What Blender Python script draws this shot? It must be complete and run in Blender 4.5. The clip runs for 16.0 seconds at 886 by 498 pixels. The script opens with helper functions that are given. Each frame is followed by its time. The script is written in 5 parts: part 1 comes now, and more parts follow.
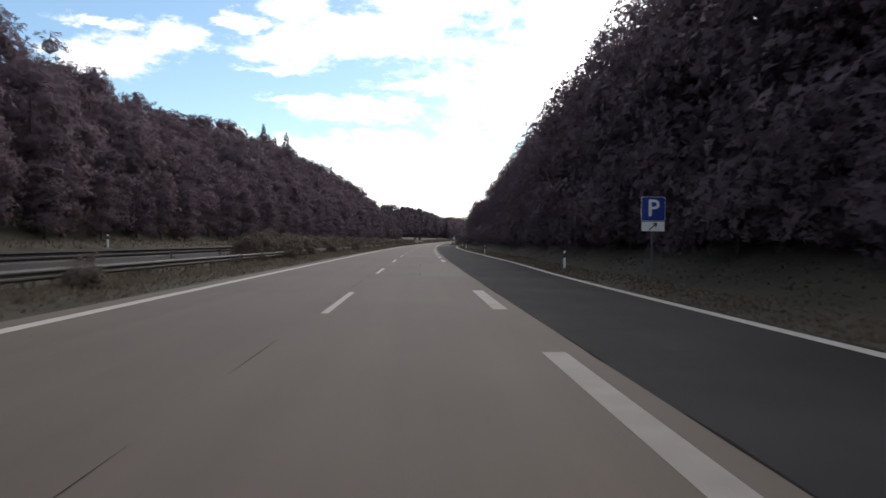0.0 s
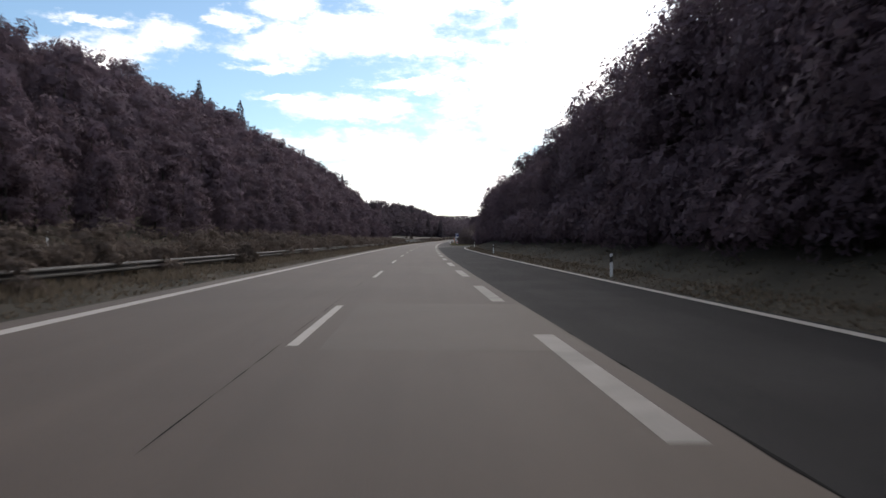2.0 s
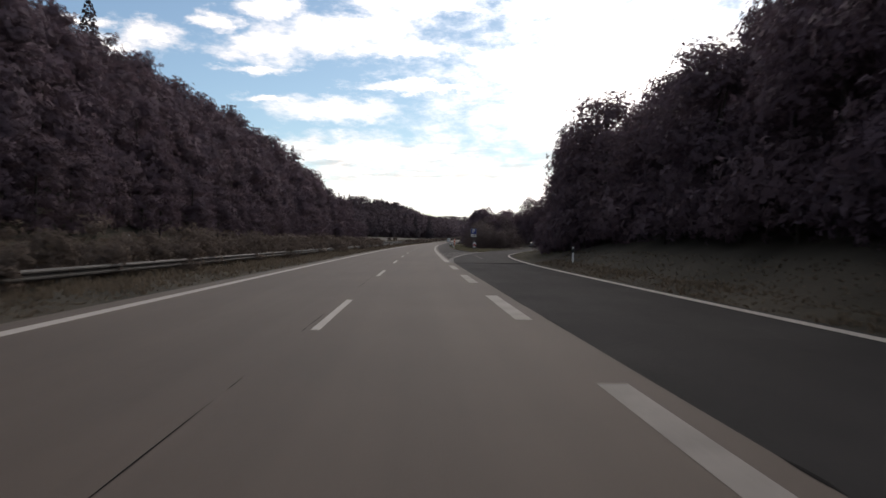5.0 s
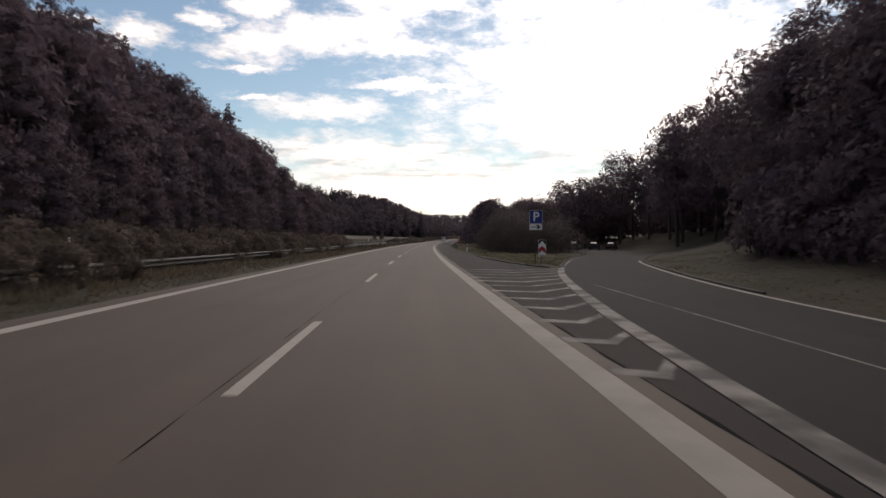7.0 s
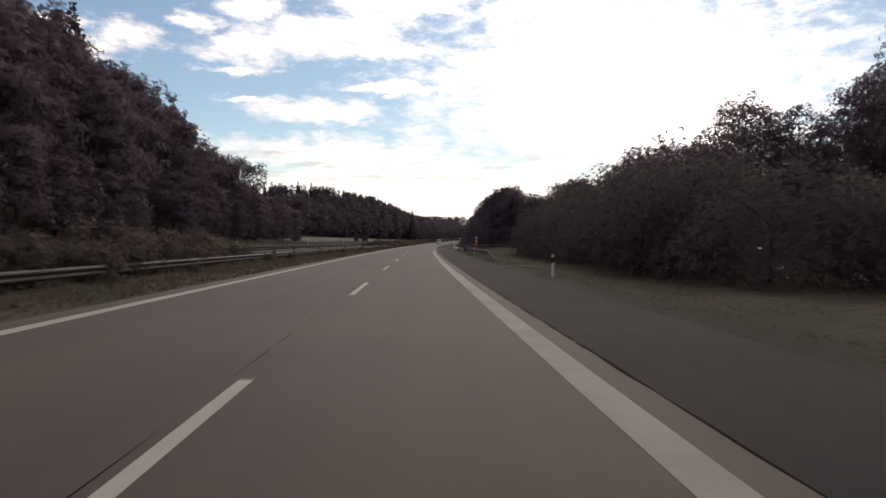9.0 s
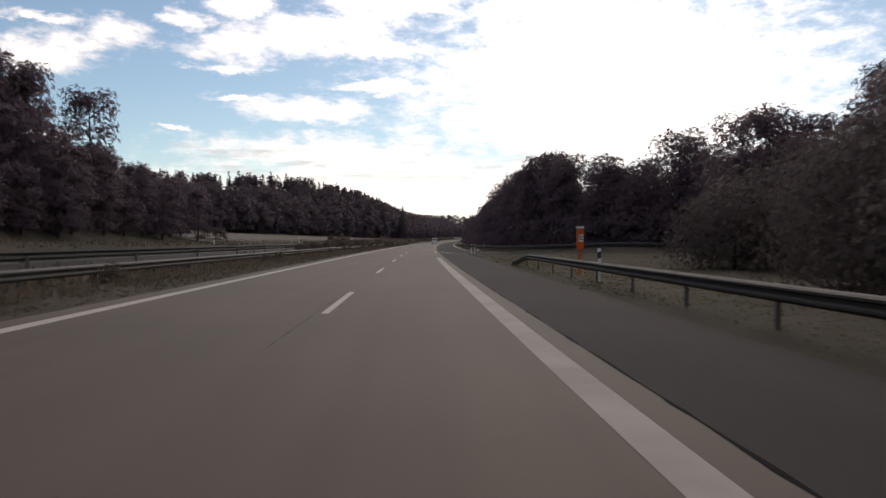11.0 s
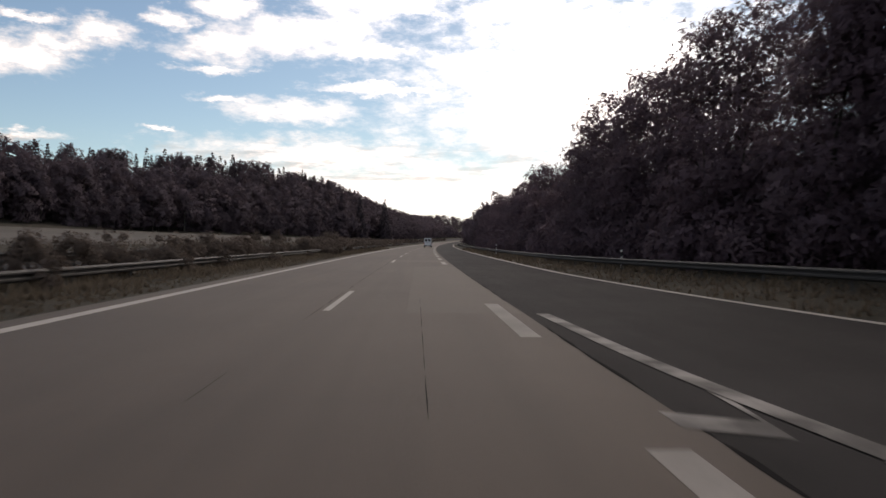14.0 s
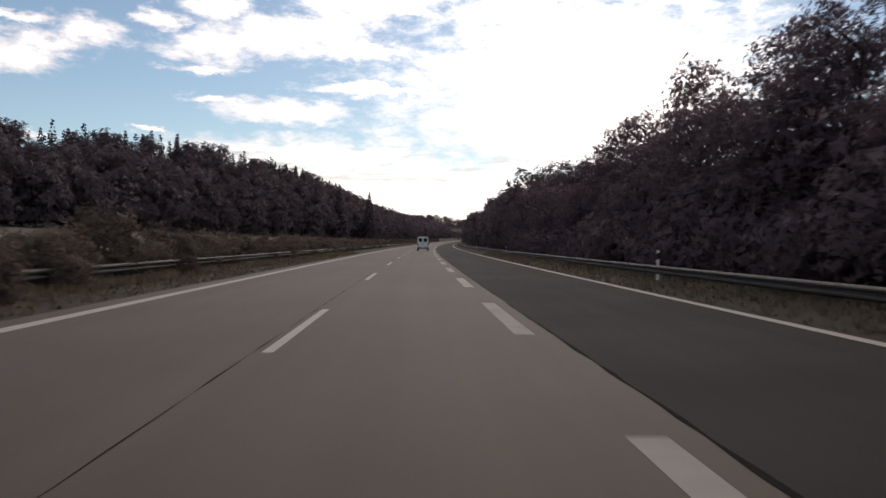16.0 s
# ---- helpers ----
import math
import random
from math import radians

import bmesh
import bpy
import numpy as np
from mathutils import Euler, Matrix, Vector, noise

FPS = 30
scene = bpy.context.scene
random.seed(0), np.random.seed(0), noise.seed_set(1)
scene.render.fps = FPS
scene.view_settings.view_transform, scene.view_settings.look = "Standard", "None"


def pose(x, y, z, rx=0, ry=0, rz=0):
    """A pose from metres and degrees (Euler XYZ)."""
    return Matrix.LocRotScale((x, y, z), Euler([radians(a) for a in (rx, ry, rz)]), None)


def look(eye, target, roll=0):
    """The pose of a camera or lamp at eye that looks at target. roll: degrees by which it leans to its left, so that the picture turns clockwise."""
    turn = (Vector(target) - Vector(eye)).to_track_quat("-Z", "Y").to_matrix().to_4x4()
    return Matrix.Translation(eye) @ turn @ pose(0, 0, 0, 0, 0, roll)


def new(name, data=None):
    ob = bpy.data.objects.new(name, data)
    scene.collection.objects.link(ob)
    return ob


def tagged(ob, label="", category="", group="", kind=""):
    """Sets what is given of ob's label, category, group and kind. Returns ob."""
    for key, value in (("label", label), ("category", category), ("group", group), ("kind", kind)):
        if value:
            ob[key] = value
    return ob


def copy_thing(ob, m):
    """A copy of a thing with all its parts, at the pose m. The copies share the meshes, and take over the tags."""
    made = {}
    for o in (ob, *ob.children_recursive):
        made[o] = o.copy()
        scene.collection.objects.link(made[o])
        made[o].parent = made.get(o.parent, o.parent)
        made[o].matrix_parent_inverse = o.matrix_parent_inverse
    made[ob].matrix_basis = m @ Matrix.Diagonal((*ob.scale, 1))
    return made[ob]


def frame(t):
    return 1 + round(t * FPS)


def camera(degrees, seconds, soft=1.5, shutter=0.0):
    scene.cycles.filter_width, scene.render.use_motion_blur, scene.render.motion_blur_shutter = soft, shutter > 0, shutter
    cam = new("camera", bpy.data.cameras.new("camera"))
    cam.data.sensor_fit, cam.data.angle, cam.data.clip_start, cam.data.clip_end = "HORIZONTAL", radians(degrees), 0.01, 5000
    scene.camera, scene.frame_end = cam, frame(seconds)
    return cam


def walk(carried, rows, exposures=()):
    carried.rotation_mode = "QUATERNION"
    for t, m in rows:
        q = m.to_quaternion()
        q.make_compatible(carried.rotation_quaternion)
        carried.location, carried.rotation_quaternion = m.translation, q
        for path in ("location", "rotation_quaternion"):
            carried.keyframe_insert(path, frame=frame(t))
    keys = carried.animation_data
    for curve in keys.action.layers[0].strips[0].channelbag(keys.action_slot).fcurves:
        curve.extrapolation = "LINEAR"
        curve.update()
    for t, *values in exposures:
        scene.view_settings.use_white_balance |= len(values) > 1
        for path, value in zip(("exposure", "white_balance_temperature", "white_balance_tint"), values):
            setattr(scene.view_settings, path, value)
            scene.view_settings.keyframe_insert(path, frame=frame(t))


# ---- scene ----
# ---- the road's line: a long right-hand bend, s metres along it, d metres to the right of the camera's lane position
R_BEND = 4550.0
HALF_FOV = 66.0


def road_z(s):
    if s < 600:
        return 7e-6 * s * s
    if s < 1100:
        return 2.52 + 0.0084 * (s - 600) + 1.0e-5 * (s - 600) ** 2
    return 9.22 + 0.0184 * (s - 1100)


def P(s, d, z=0.0):
    a = s / R_BEND
    return Vector((R_BEND - (R_BEND - d) * math.cos(a), (R_BEND - d) * math.sin(a), road_z(s) + z))


def M(s, d, z=0.0, turn=0.0, scale=1.0, tilt=0.0):
    """Pose of a thing at (s, d); its own y axis points along the road."""
    m = Matrix.Translation(P(s, d, z)) @ Matrix.Rotation(-s / R_BEND + radians(turn), 4, "Z") @ Matrix.Rotation(radians(tilt), 4, "Y")
    return m @ Matrix.Scale(scale, 4)


def lerp(x, pts):
    if x <= pts[0][0]:
        return pts[0][1]
    for (a, u), (b, v) in zip(pts, pts[1:]):
        if x <= b:
            return u + (v - u) * (x - a) / (b - a)
    return pts[-1][1]


def curve(x, pts):
    """Smooth line through the points (cubic, from neighbouring slopes)."""
    n = len(pts)
    if x <= pts[0][0] or x >= pts[-1][0]:
        return lerp(x, pts)
    for i in range(n - 1):
        (a, u), (b, v) = pts[i], pts[i + 1]
        if x <= b:
            ma = (v - pts[i - 1][1]) / (b - pts[i - 1][0]) if i else (v - u) / (b - a)
            mb = (pts[i + 2][1] - u) / (pts[i + 2][0] - a) if i + 2 < n else (v - u) / (b - a)
            h, t = b - a, (x - a) / (b - a)
            return ((2 * t ** 3 - 3 * t * t + 1) * u + (t ** 3 - 2 * t * t + t) * h * ma
                    + (3 * t * t - 2 * t ** 3) * v + (t ** 3 - t * t) * h * mb)


# ---- camera
cam = camera(HALF_FOV, 16.0, soft=1.5, shutter=0.16)
WALK = [  # seconds, metres along, sideways, height, turn to the right, tilt down, lean
    (0.0, -0.00, 0.076, 1.515, 2.36, 0.565, 0.6),
    (0.5, 14.63, 0.038, 1.515, 2.35, 0.614, 0.6),
    (1.0, 29.26, 0.000, 1.515, 2.35, 0.473, 0.6),
    (1.5, 43.91, -0.038, 1.515, 2.34, 0.592, 0.6),
    (2.0, 58.57, -0.076, 1.515, 2.33, 0.665, 0.6),
    (2.5, 73.23, -0.114, 1.515, 2.33, 0.571, 0.6),
    (3.0, 87.91, -0.152, 1.515, 2.32, 0.501, 0.6),
    (3.5, 102.60, -0.190, 1.515, 2.33, 0.621, 0.6),
    (4.0, 117.30, -0.170, 1.515, 2.34, 0.528, 0.6),
    (4.5, 132.01, -0.151, 1.515, 2.36, 0.583, 0.6),
    (5.5, 161.45, -0.112, 1.515, 2.38, 0.597, 0.6),
    (6.5, 190.94, -0.073, 1.515, 2.41, 0.636, 0.6),
    (7.0, 205.70, -0.053, 1.515, 2.42, 0.691, 0.6),
    (7.5, 220.47, -0.041, 1.515, 2.42, 0.520, 0.6),
    (8.0, 235.25, -0.028, 1.515, 2.42, 0.610, 0.6),
    (8.5, 250.03, -0.016, 1.515, 2.42, 0.724, 0.6),
    (9.0, 264.83, -0.004, 1.515, 2.42, 0.505, 0.6),
    (10.2, 300.39, 0.026, 1.515, 2.41, 0.579, 0.6),
    (11.5, 338.97, 0.058, 1.515, 2.41, 0.605, 0.6),
    (12.0, 353.82, 0.070, 1.515, 2.41, 0.572, 0.6),
    (12.5, 368.69, 0.083, 1.515, 2.41, 0.469, 0.6),
    (13.0, 383.56, 0.095, 1.515, 2.41, 0.393, 0.6),
    (13.5, 398.44, 0.107, 1.515, 2.41, 0.152, 0.6),
    (14.0, 413.34, 0.120, 1.515, 2.40, 0.527, 0.6),
    (14.5, 428.24, 0.132, 1.515, 2.40, 0.760, 0.6),
    (15.0, 443.15, 0.144, 1.515, 2.40, 0.424, 0.6),
    (15.5, 458.07, 0.157, 1.515, 2.40, 0.657, 0.6),
    (16.0, 473.00, 0.169, 1.515, 2.40, 0.510, 0.6),]


def eye_pose(s, d, h, turn, down, lean):
    eye = P(s, d, h)
    a = s / R_BEND + radians(turn)
    slope = (road_z(s + 1) - road_z(s - 1)) / 2 - math.tan(radians(down))
    return look(eye, eye + Vector((math.sin(a), math.cos(a), slope)), lean)


walk(cam, [(r[0], eye_pose(*r[1:])) for r in WALK], exposures=[(0.0, 0.90, 7200, 14), (2.0, 0.80, 7100, 14), (4.0, 0.54, 7200, 14), (6.5, 0.25, 7900, 18), (8.0, 0.28, 7950, 18), (9.5, 0.38, 7900, 18), (11.5, 0.37, 7850, 18), (13.5, 0.25, 7850, 18), (16.0, 0.33, 7850, 18)])

# ---- light: a veiled afternoon sun ahead and to the right, broken cloud
SUN_AZ, SUN_EL = 21.0, 37.0
sun_dir = Vector((math.sin(radians(SUN_AZ)) * math.cos(radians(SUN_EL)), math.cos(radians(SUN_AZ)) * math.cos(radians(SUN_EL)), math.sin(radians(SUN_EL))))
sun_data = bpy.data.lights.new("sun", "SUN")
sun_data.energy, sun_data.angle, sun_data.color = 0.35, radians(20), (1.0, 0.95, 0.88)
sun = new("sun", sun_data)
sun.matrix_world = look((0, 0, 60), Vector((0, 0, 60)) - sun_dir)

world = bpy.data.worlds.new("sky")
scene.world = world
world.use_nodes = True
wn = world.node_tree
wn.nodes.clear()


def wnode(kind, **kw):
    n = wn.nodes.new(kind)
    for k, v in kw.items():
        n.inputs[k].default_value = v
    return n


def wmath(op, a, b=None, c=None):
    n = wn.nodes.new("ShaderNodeMath")
    n.operation = op
    for i, v in enumerate((a, b, c)):
        if v is None:
            continue
        if isinstance(v, (int, float)):
            n.inputs[i].default_value = v
        else:
            wn.links.new(v, n.inputs[i])
    return n.outputs[0]


def wramp(v, lo, hi):
    n = wn.nodes.new("ShaderNodeMapRange")
    n.interpolation_type = "SMOOTHSTEP"
    wn.links.new(v, n.inputs["Value"])
    n.inputs["From Min"].default_value, n.inputs["From Max"].default_value = lo, hi
    return n.outputs[0]


sky = wn.nodes.new("ShaderNodeTexSky")
sky.sky_type, sky.sun_disc = "NISHITA", False
sky.sun_elevation, sky.sun_rotation = radians(SUN_EL), radians(SUN_AZ)
sky.air_density, sky.dust_density, sky.ozone_density = 1.0, 0.3, 1.2
tc = wn.nodes.new("ShaderNodeTexCoord")
sep = wn.nodes.new("ShaderNodeSeparateXYZ")
wn.links.new(tc.outputs["Generated"], sep.inputs[0])
dx, dy, dz = sep.outputs
den = wmath("ADD", wmath("MAXIMUM", dz, 0.0), 0.11)


def wvec(x, y, z=0.0):
    n = wn.nodes.new("ShaderNodeCombineXYZ")
    for i, v in enumerate((x, y, z)):
        if isinstance(v, (int, float)):
            n.inputs[i].default_value = v
        else:
            wn.links.new(v, n.inputs[i])
    return n.outputs[0]


def wvop(op, a, b):
    n = wn.nodes.new("ShaderNodeVectorMath")
    n.operation = op
    for i, v in enumerate((a, b)):
        if isinstance(v, tuple):
            n.inputs[i].default_value = v
        else:
            wn.links.new(v, n.inputs[i])
    return n.outputs["Value"] if op in ("LENGTH", "DOT_PRODUCT") else n.outputs[0]


def wnoise(vec, scale, detail, rough, distort=0.0):
    n = wnode("ShaderNodeTexNoise", Scale=scale, Detail=detail, Roughness=rough, Distortion=distort)
    wn.links.new(vec, n.inputs["Vector"])
    return n


plane = wvec(wmath("DIVIDE", dx, den), wmath("DIVIDE", dy, den), 3.7)
n1, n2 = wnoise(plane, 1.9, 10.0, 0.58, 0.2), wnoise(plane, 0.7, 3.0, 0.5)
near_sun = wmath("MAXIMUM", wvop("DOT_PRODUCT", tc.outputs["Generated"], tuple(sun_dir)), 0.0)
veil = wramp(near_sun, 0.80, 0.95)
broken = wmath("ADD", wmath("ADD", wmath("MULTIPLY", n1.outputs[0], 0.75), wmath("MULTIPLY", n2.outputs[0], 0.25)), wmath("MULTIPLY", veil, 0.25))
low = wramp(dz, 0.22, 0.02)
broken = wmath("ADD", broken, wmath("MULTIPLY", wmath("MULTIPLY", low, wramp(near_sun, 0.5, 0.74)), 0.32))
broken = wmath("MULTIPLY", wmath("SUBTRACT", broken, 0.57), 4.0)

# the cloud banks ahead: bearing, height above the horizon, half width, half height, in degrees
BANKS = [(-24.6, 13.1, 2.6, 1.0), (-22.0, 14.3, 2.2, 0.8), (-19.5, 15.5, 2.0, 0.8), (-24.6, 15.7, 2.0, 0.3), (-14.5, 17.0, 1.3, 0.6), (-9.5, 18.3, 2.3, 0.7), (-10.2, 15.3, 3.3, 1.0),
         (-5.8, 16.5, 4.4, 1.4), (-11.1, 13.7, 2.2, 0.3), (-0.9, 17.3, 2.8, 1.6), (1.0, 15.9, 4.2, 0.6), (1.8, 19.6, 5.0, 1.0), (10.9, 15.2, 5.1, 1.0),
         (15.1, 18.8, 5.0, 1.2), (2.4, 12.9, 4.5, 0.4), (-4.8, 10.9, 4.6, 0.8), (-10.4, 11.5, 1.8, 0.3), (-2.2, 7.4, 9.0, 1.2), (20.8, 11.8, 13.4, 6.2), (6.0, 4.3, 18.0, 2.7),
         (-25.1, 7.6, 2.6, 0.3), (-15.1, 8.8, 1.0, 0.2)]
bearing = wmath("MULTIPLY", wmath("ARCTAN2", dx, dy), 57.2958)
height = wmath("MULTIPLY", wmath("ARCSINE", dz), 57.2958)
wide = wvec(wmath("MULTIPLY", bearing, 0.45), height, 1.3)
curl = wvop("MULTIPLY", wvop("SUBTRACT", wnoise(wide, 0.8, 8.0, 0.65).outputs["Color"], (0.5, 0.5, 0.5)), (5.5, 2.6, 0.0))
here = wvop("ADD", wvec(bearing, height), curl)
reach = None
for u, v, a, b in BANKS:
    q = wvop("LENGTH", wvop("MULTIPLY", wvop("SUBTRACT", here, (u, v, 0.0)), (1 / a, 1 / b, 0.0)), (0.0, 0.0, 0.0))
    reach = q if reach is None else wmath("MINIMUM", reach, q)
tuft = wmath("MULTIPLY", wmath("SUBTRACT", wnoise(wide, 0.9, 10.0, 0.66).outputs[0], 0.5), 2.6)
banks = wmath("ADD", wmath("SUBTRACT", 1.02, reach), tuft)
ahead = wmath("MULTIPLY", wramp(wmath("ABSOLUTE", wmath("SUBTRACT", bearing, 6.0)), 46.0, 36.0), wramp(height, 27.0, 21.0))
cover = wmath("ADD", wmath("MULTIPLY", banks, ahead), wmath("MULTIPLY", broken, wmath("SUBTRACT", 1.0, ahead)))
mask = wramp(cover, -0.75, 0.90)
thick = wramp(cover, 0.1, 1.1)
glow = wmath("POWER", near_sun, 14.0)
# low banks show their grey undersides in long streaks
under = wmath("MULTIPLY", wramp(wnoise(wvec(wmath("MULTIPLY", bearing, 0.16), height, 7.0), 1.3, 5.0, 0.6).outputs[0], 0.47, 0.66), wmath("MULTIPLY", wramp(height, 4.0, 6.0), wramp(height, 9.5, 7.5)))
cloud_level = wmath("ADD", wmath("MULTIPLY", glow, 2.2), wmath("ADD", 0.95, wmath("MULTIPLY", thick, 0.35)))
cloud_level = wmath("MULTIPLY", cloud_level, wmath("SUBTRACT", 1.0, wmath("MULTIPLY", under, 0.42)))
skymul = wvop("MULTIPLY", sky.outputs[0], (0.064, 0.078, 0.084))
clouds = wvop("MULTIPLY", wvec(cloud_level, cloud_level, cloud_level), (0.95, 0.975, 1.03))
mixc = wn.nodes.new("ShaderNodeMix")
mixc.data_type = "RGBA"
wn.links.new(mask, mixc.inputs["Factor"])
wn.links.new(skymul, mixc.inputs["A"])
wn.links.new(clouds, mixc.inputs["B"])
bg = wn.nodes.new("ShaderNodeBackground")
out = wn.nodes.new("ShaderNodeOutputWorld")
wn.links.new(mixc.outputs["Result"], bg.inputs[0])
wn.links.new(bg.outputs[0], out.inputs[0])

# ---- materials


def material(name, base, rough=0.8, metal=0.0, vary=0.25, scale=2.0, fine=30.0, bump=0.3, bump_scale=None, random_by="", spec=0.4, second=None, second_scale=0.4, space="Object", streaks=0.0):
    """Base colour with mottling at two scales and fine relief."""
    m = bpy.data.materials.new(name)
    m.use_nodes = True
    t = m.node_tree
    b = t.nodes["Principled BSDF"]
    b.inputs["Roughness"].default_value, b.inputs["Metallic"].default_value = rough, metal
    b.inputs["Specular IOR Level"].default_value = spec
    co = t.nodes.new("ShaderNodeTexCoord")
    vec = co.outputs[space]
    big, small = t.nodes.new("ShaderNodeTexNoise"), t.nodes.new("ShaderNodeTexNoise")
    big.inputs["Scale"].default_value, big.inputs["Detail"].default_value = scale, 6
    small.inputs["Scale"].default_value, small.inputs["Detail"].default_value = fine, 4
    t.links.new(vec, big.inputs["Vector"])
    t.links.new(vec, small.inputs["Vector"])

    def mth(op, a, b_):
        n = t.nodes.new("ShaderNodeMath")
        n.operation = op
        for i, v in enumerate((a, b_)):
            if isinstance(v, (int, float)):
                n.inputs[i].default_value = v
            else:
                t.links.new(v, n.inputs[i])
        return n.outputs[0]

    mott = mth("ADD", mth("MULTIPLY", mth("SUBTRACT", big.outputs[0], 0.5), 2.2 * vary), mth("MULTIPLY", mth("SUBTRACT", small.outputs[0], 0.5), 1.4 * vary))
    if random_by == "object":
        oi = t.nodes.new("ShaderNodeObjectInfo")
        mott = mth("ADD", mott, mth("MULTIPLY", mth("SUBTRACT", oi.outputs["Random"], 0.5), 1.2 * vary))
    if random_by == "island":
        ge = t.nodes.new("ShaderNodeNewGeometry")
        oi = t.nodes.new("ShaderNodeObjectInfo")
        mott = mth("ADD", mott, mth("MULTIPLY", mth("SUBTRACT", ge.outputs["Random Per Island"], 0.5), 1.5 * vary))
        mott = mth("ADD", mott, mth("MULTIPLY", mth("SUBTRACT", oi.outputs["Random"], 0.5), 1.2 * vary))
    if streaks:
        pa = t.nodes.new("ShaderNodeAttribute")
        pa.attribute_name = "plan"
        mp = t.nodes.new("ShaderNodeMapping")
        mp.inputs["Scale"].default_value = (1.3, 0.035, 1.0)
        st = t.nodes.new("ShaderNodeTexNoise")
        st.inputs["Scale"].default_value, st.inputs["Detail"].default_value = 1.0, 5
        t.links.new(pa.outputs["Vector"], mp.inputs["Vector"])
        t.links.new(mp.outputs[0], st.inputs["Vector"])
        mott = mth("ADD", mott, mth("MULTIPLY", mth("SUBTRACT", st.outputs[0], 0.5), streaks))
    level = mth("MAXIMUM", mth("ADD", mott, 1.0), 0.15)
    src = None
    if second:
        mx = t.nodes.new("ShaderNodeMix")
        mx.data_type = "RGBA"
        pn = t.nodes.new("ShaderNodeTexNoise")
        pn.inputs["Scale"].default_value, pn.inputs["Detail"].default_value = second_scale, 5
        t.links.new(vec, pn.inputs["Vector"])
        mr = t.nodes.new("ShaderNodeMapRange")
        mr.inputs["From Min"].default_value, mr.inputs["From Max"].default_value = 0.42, 0.6
        t.links.new(pn.outputs[0], mr.inputs["Value"])
        t.links.new(mr.outputs[0], mx.inputs["Factor"])
        mx.inputs["A"].default_value, mx.inputs["B"].default_value = (*base, 1), (*second, 1)
        src = mx.outputs["Result"]
    sc = t.nodes.new("ShaderNodeVectorMath")
    sc.operation = "SCALE"
    if src:
        t.links.new(src, sc.inputs[0])
    else:
        sc.inputs[0].default_value = base
    t.links.new(level, sc.inputs["Scale"])
    t.links.new(sc.outputs[0], b.inputs["Base Color"])
    if bump:
        bp = t.nodes.new("ShaderNodeBump")
        bp.inputs["Strength"].default_value, bp.inputs["Distance"].default_value = bump, 0.02
        if bump_scale:
            bn = t.nodes.new("ShaderNodeTexNoise")
            bn.inputs["Scale"].default_value, bn.inputs["Detail"].default_value = bump_scale, 5
            t.links.new(vec, bn.inputs["Vector"])
            t.links.new(bn.outputs[0], bp.inputs["Height"])
        else:
            t.links.new(small.outputs[0], bp.inputs["Height"])
        t.links.new(bp.outputs[0], b.inputs["Normal"])
    return m


def leafy(name, base, vary=0.35, through_light=0.36, cut=0.0):
    """Leaves that let light through; cut: size of the gaps between the single leaves of a spray."""
    m = material(name, base, rough=0.75, vary=vary, scale=0.5, fine=3.0, bump=0, random_by="island", spec=0.05)
    t = m.node_tree
    b = t.nodes["Principled BSDF"]
    tr = t.nodes.new("ShaderNodeBsdfTranslucent")
    mx = t.nodes.new("ShaderNodeMixShader")
    mx.inputs[0].default_value = through_light
    t.links.new(b.inputs["Base Color"].links[0].from_socket, tr.inputs[0])
    t.links.new(b.outputs[0], mx.inputs[1])
    t.links.new(tr.outputs[0], mx.inputs[2])
    last = mx
    if cut:
        gap = t.nodes.new("ShaderNodeTexNoise")
        gap.inputs["Scale"].default_value, gap.inputs["Detail"].default_value = 1 / cut, 1.5
        t.links.new(t.nodes["Texture Coordinate"].outputs["Object"], gap.inputs["Vector"])
        edge = t.nodes.new("ShaderNodeMath")
        edge.operation = "GREATER_THAN"
        edge.inputs[1].default_value = 0.465
        t.links.new(gap.outputs[0], edge.inputs[0])
        air = t.nodes.new("ShaderNodeBsdfTransparent")
        last = t.nodes.new("ShaderNodeMixShader")
        t.links.new(edge.outputs[0], last.inputs[0])
        t.links.new(air.outputs[0], last.inputs[1])
        t.links.new(mx.outputs[0], last.inputs[2])
    t.links.new(last.outputs[0], t.nodes["Material Output"].inputs[0])
    return m


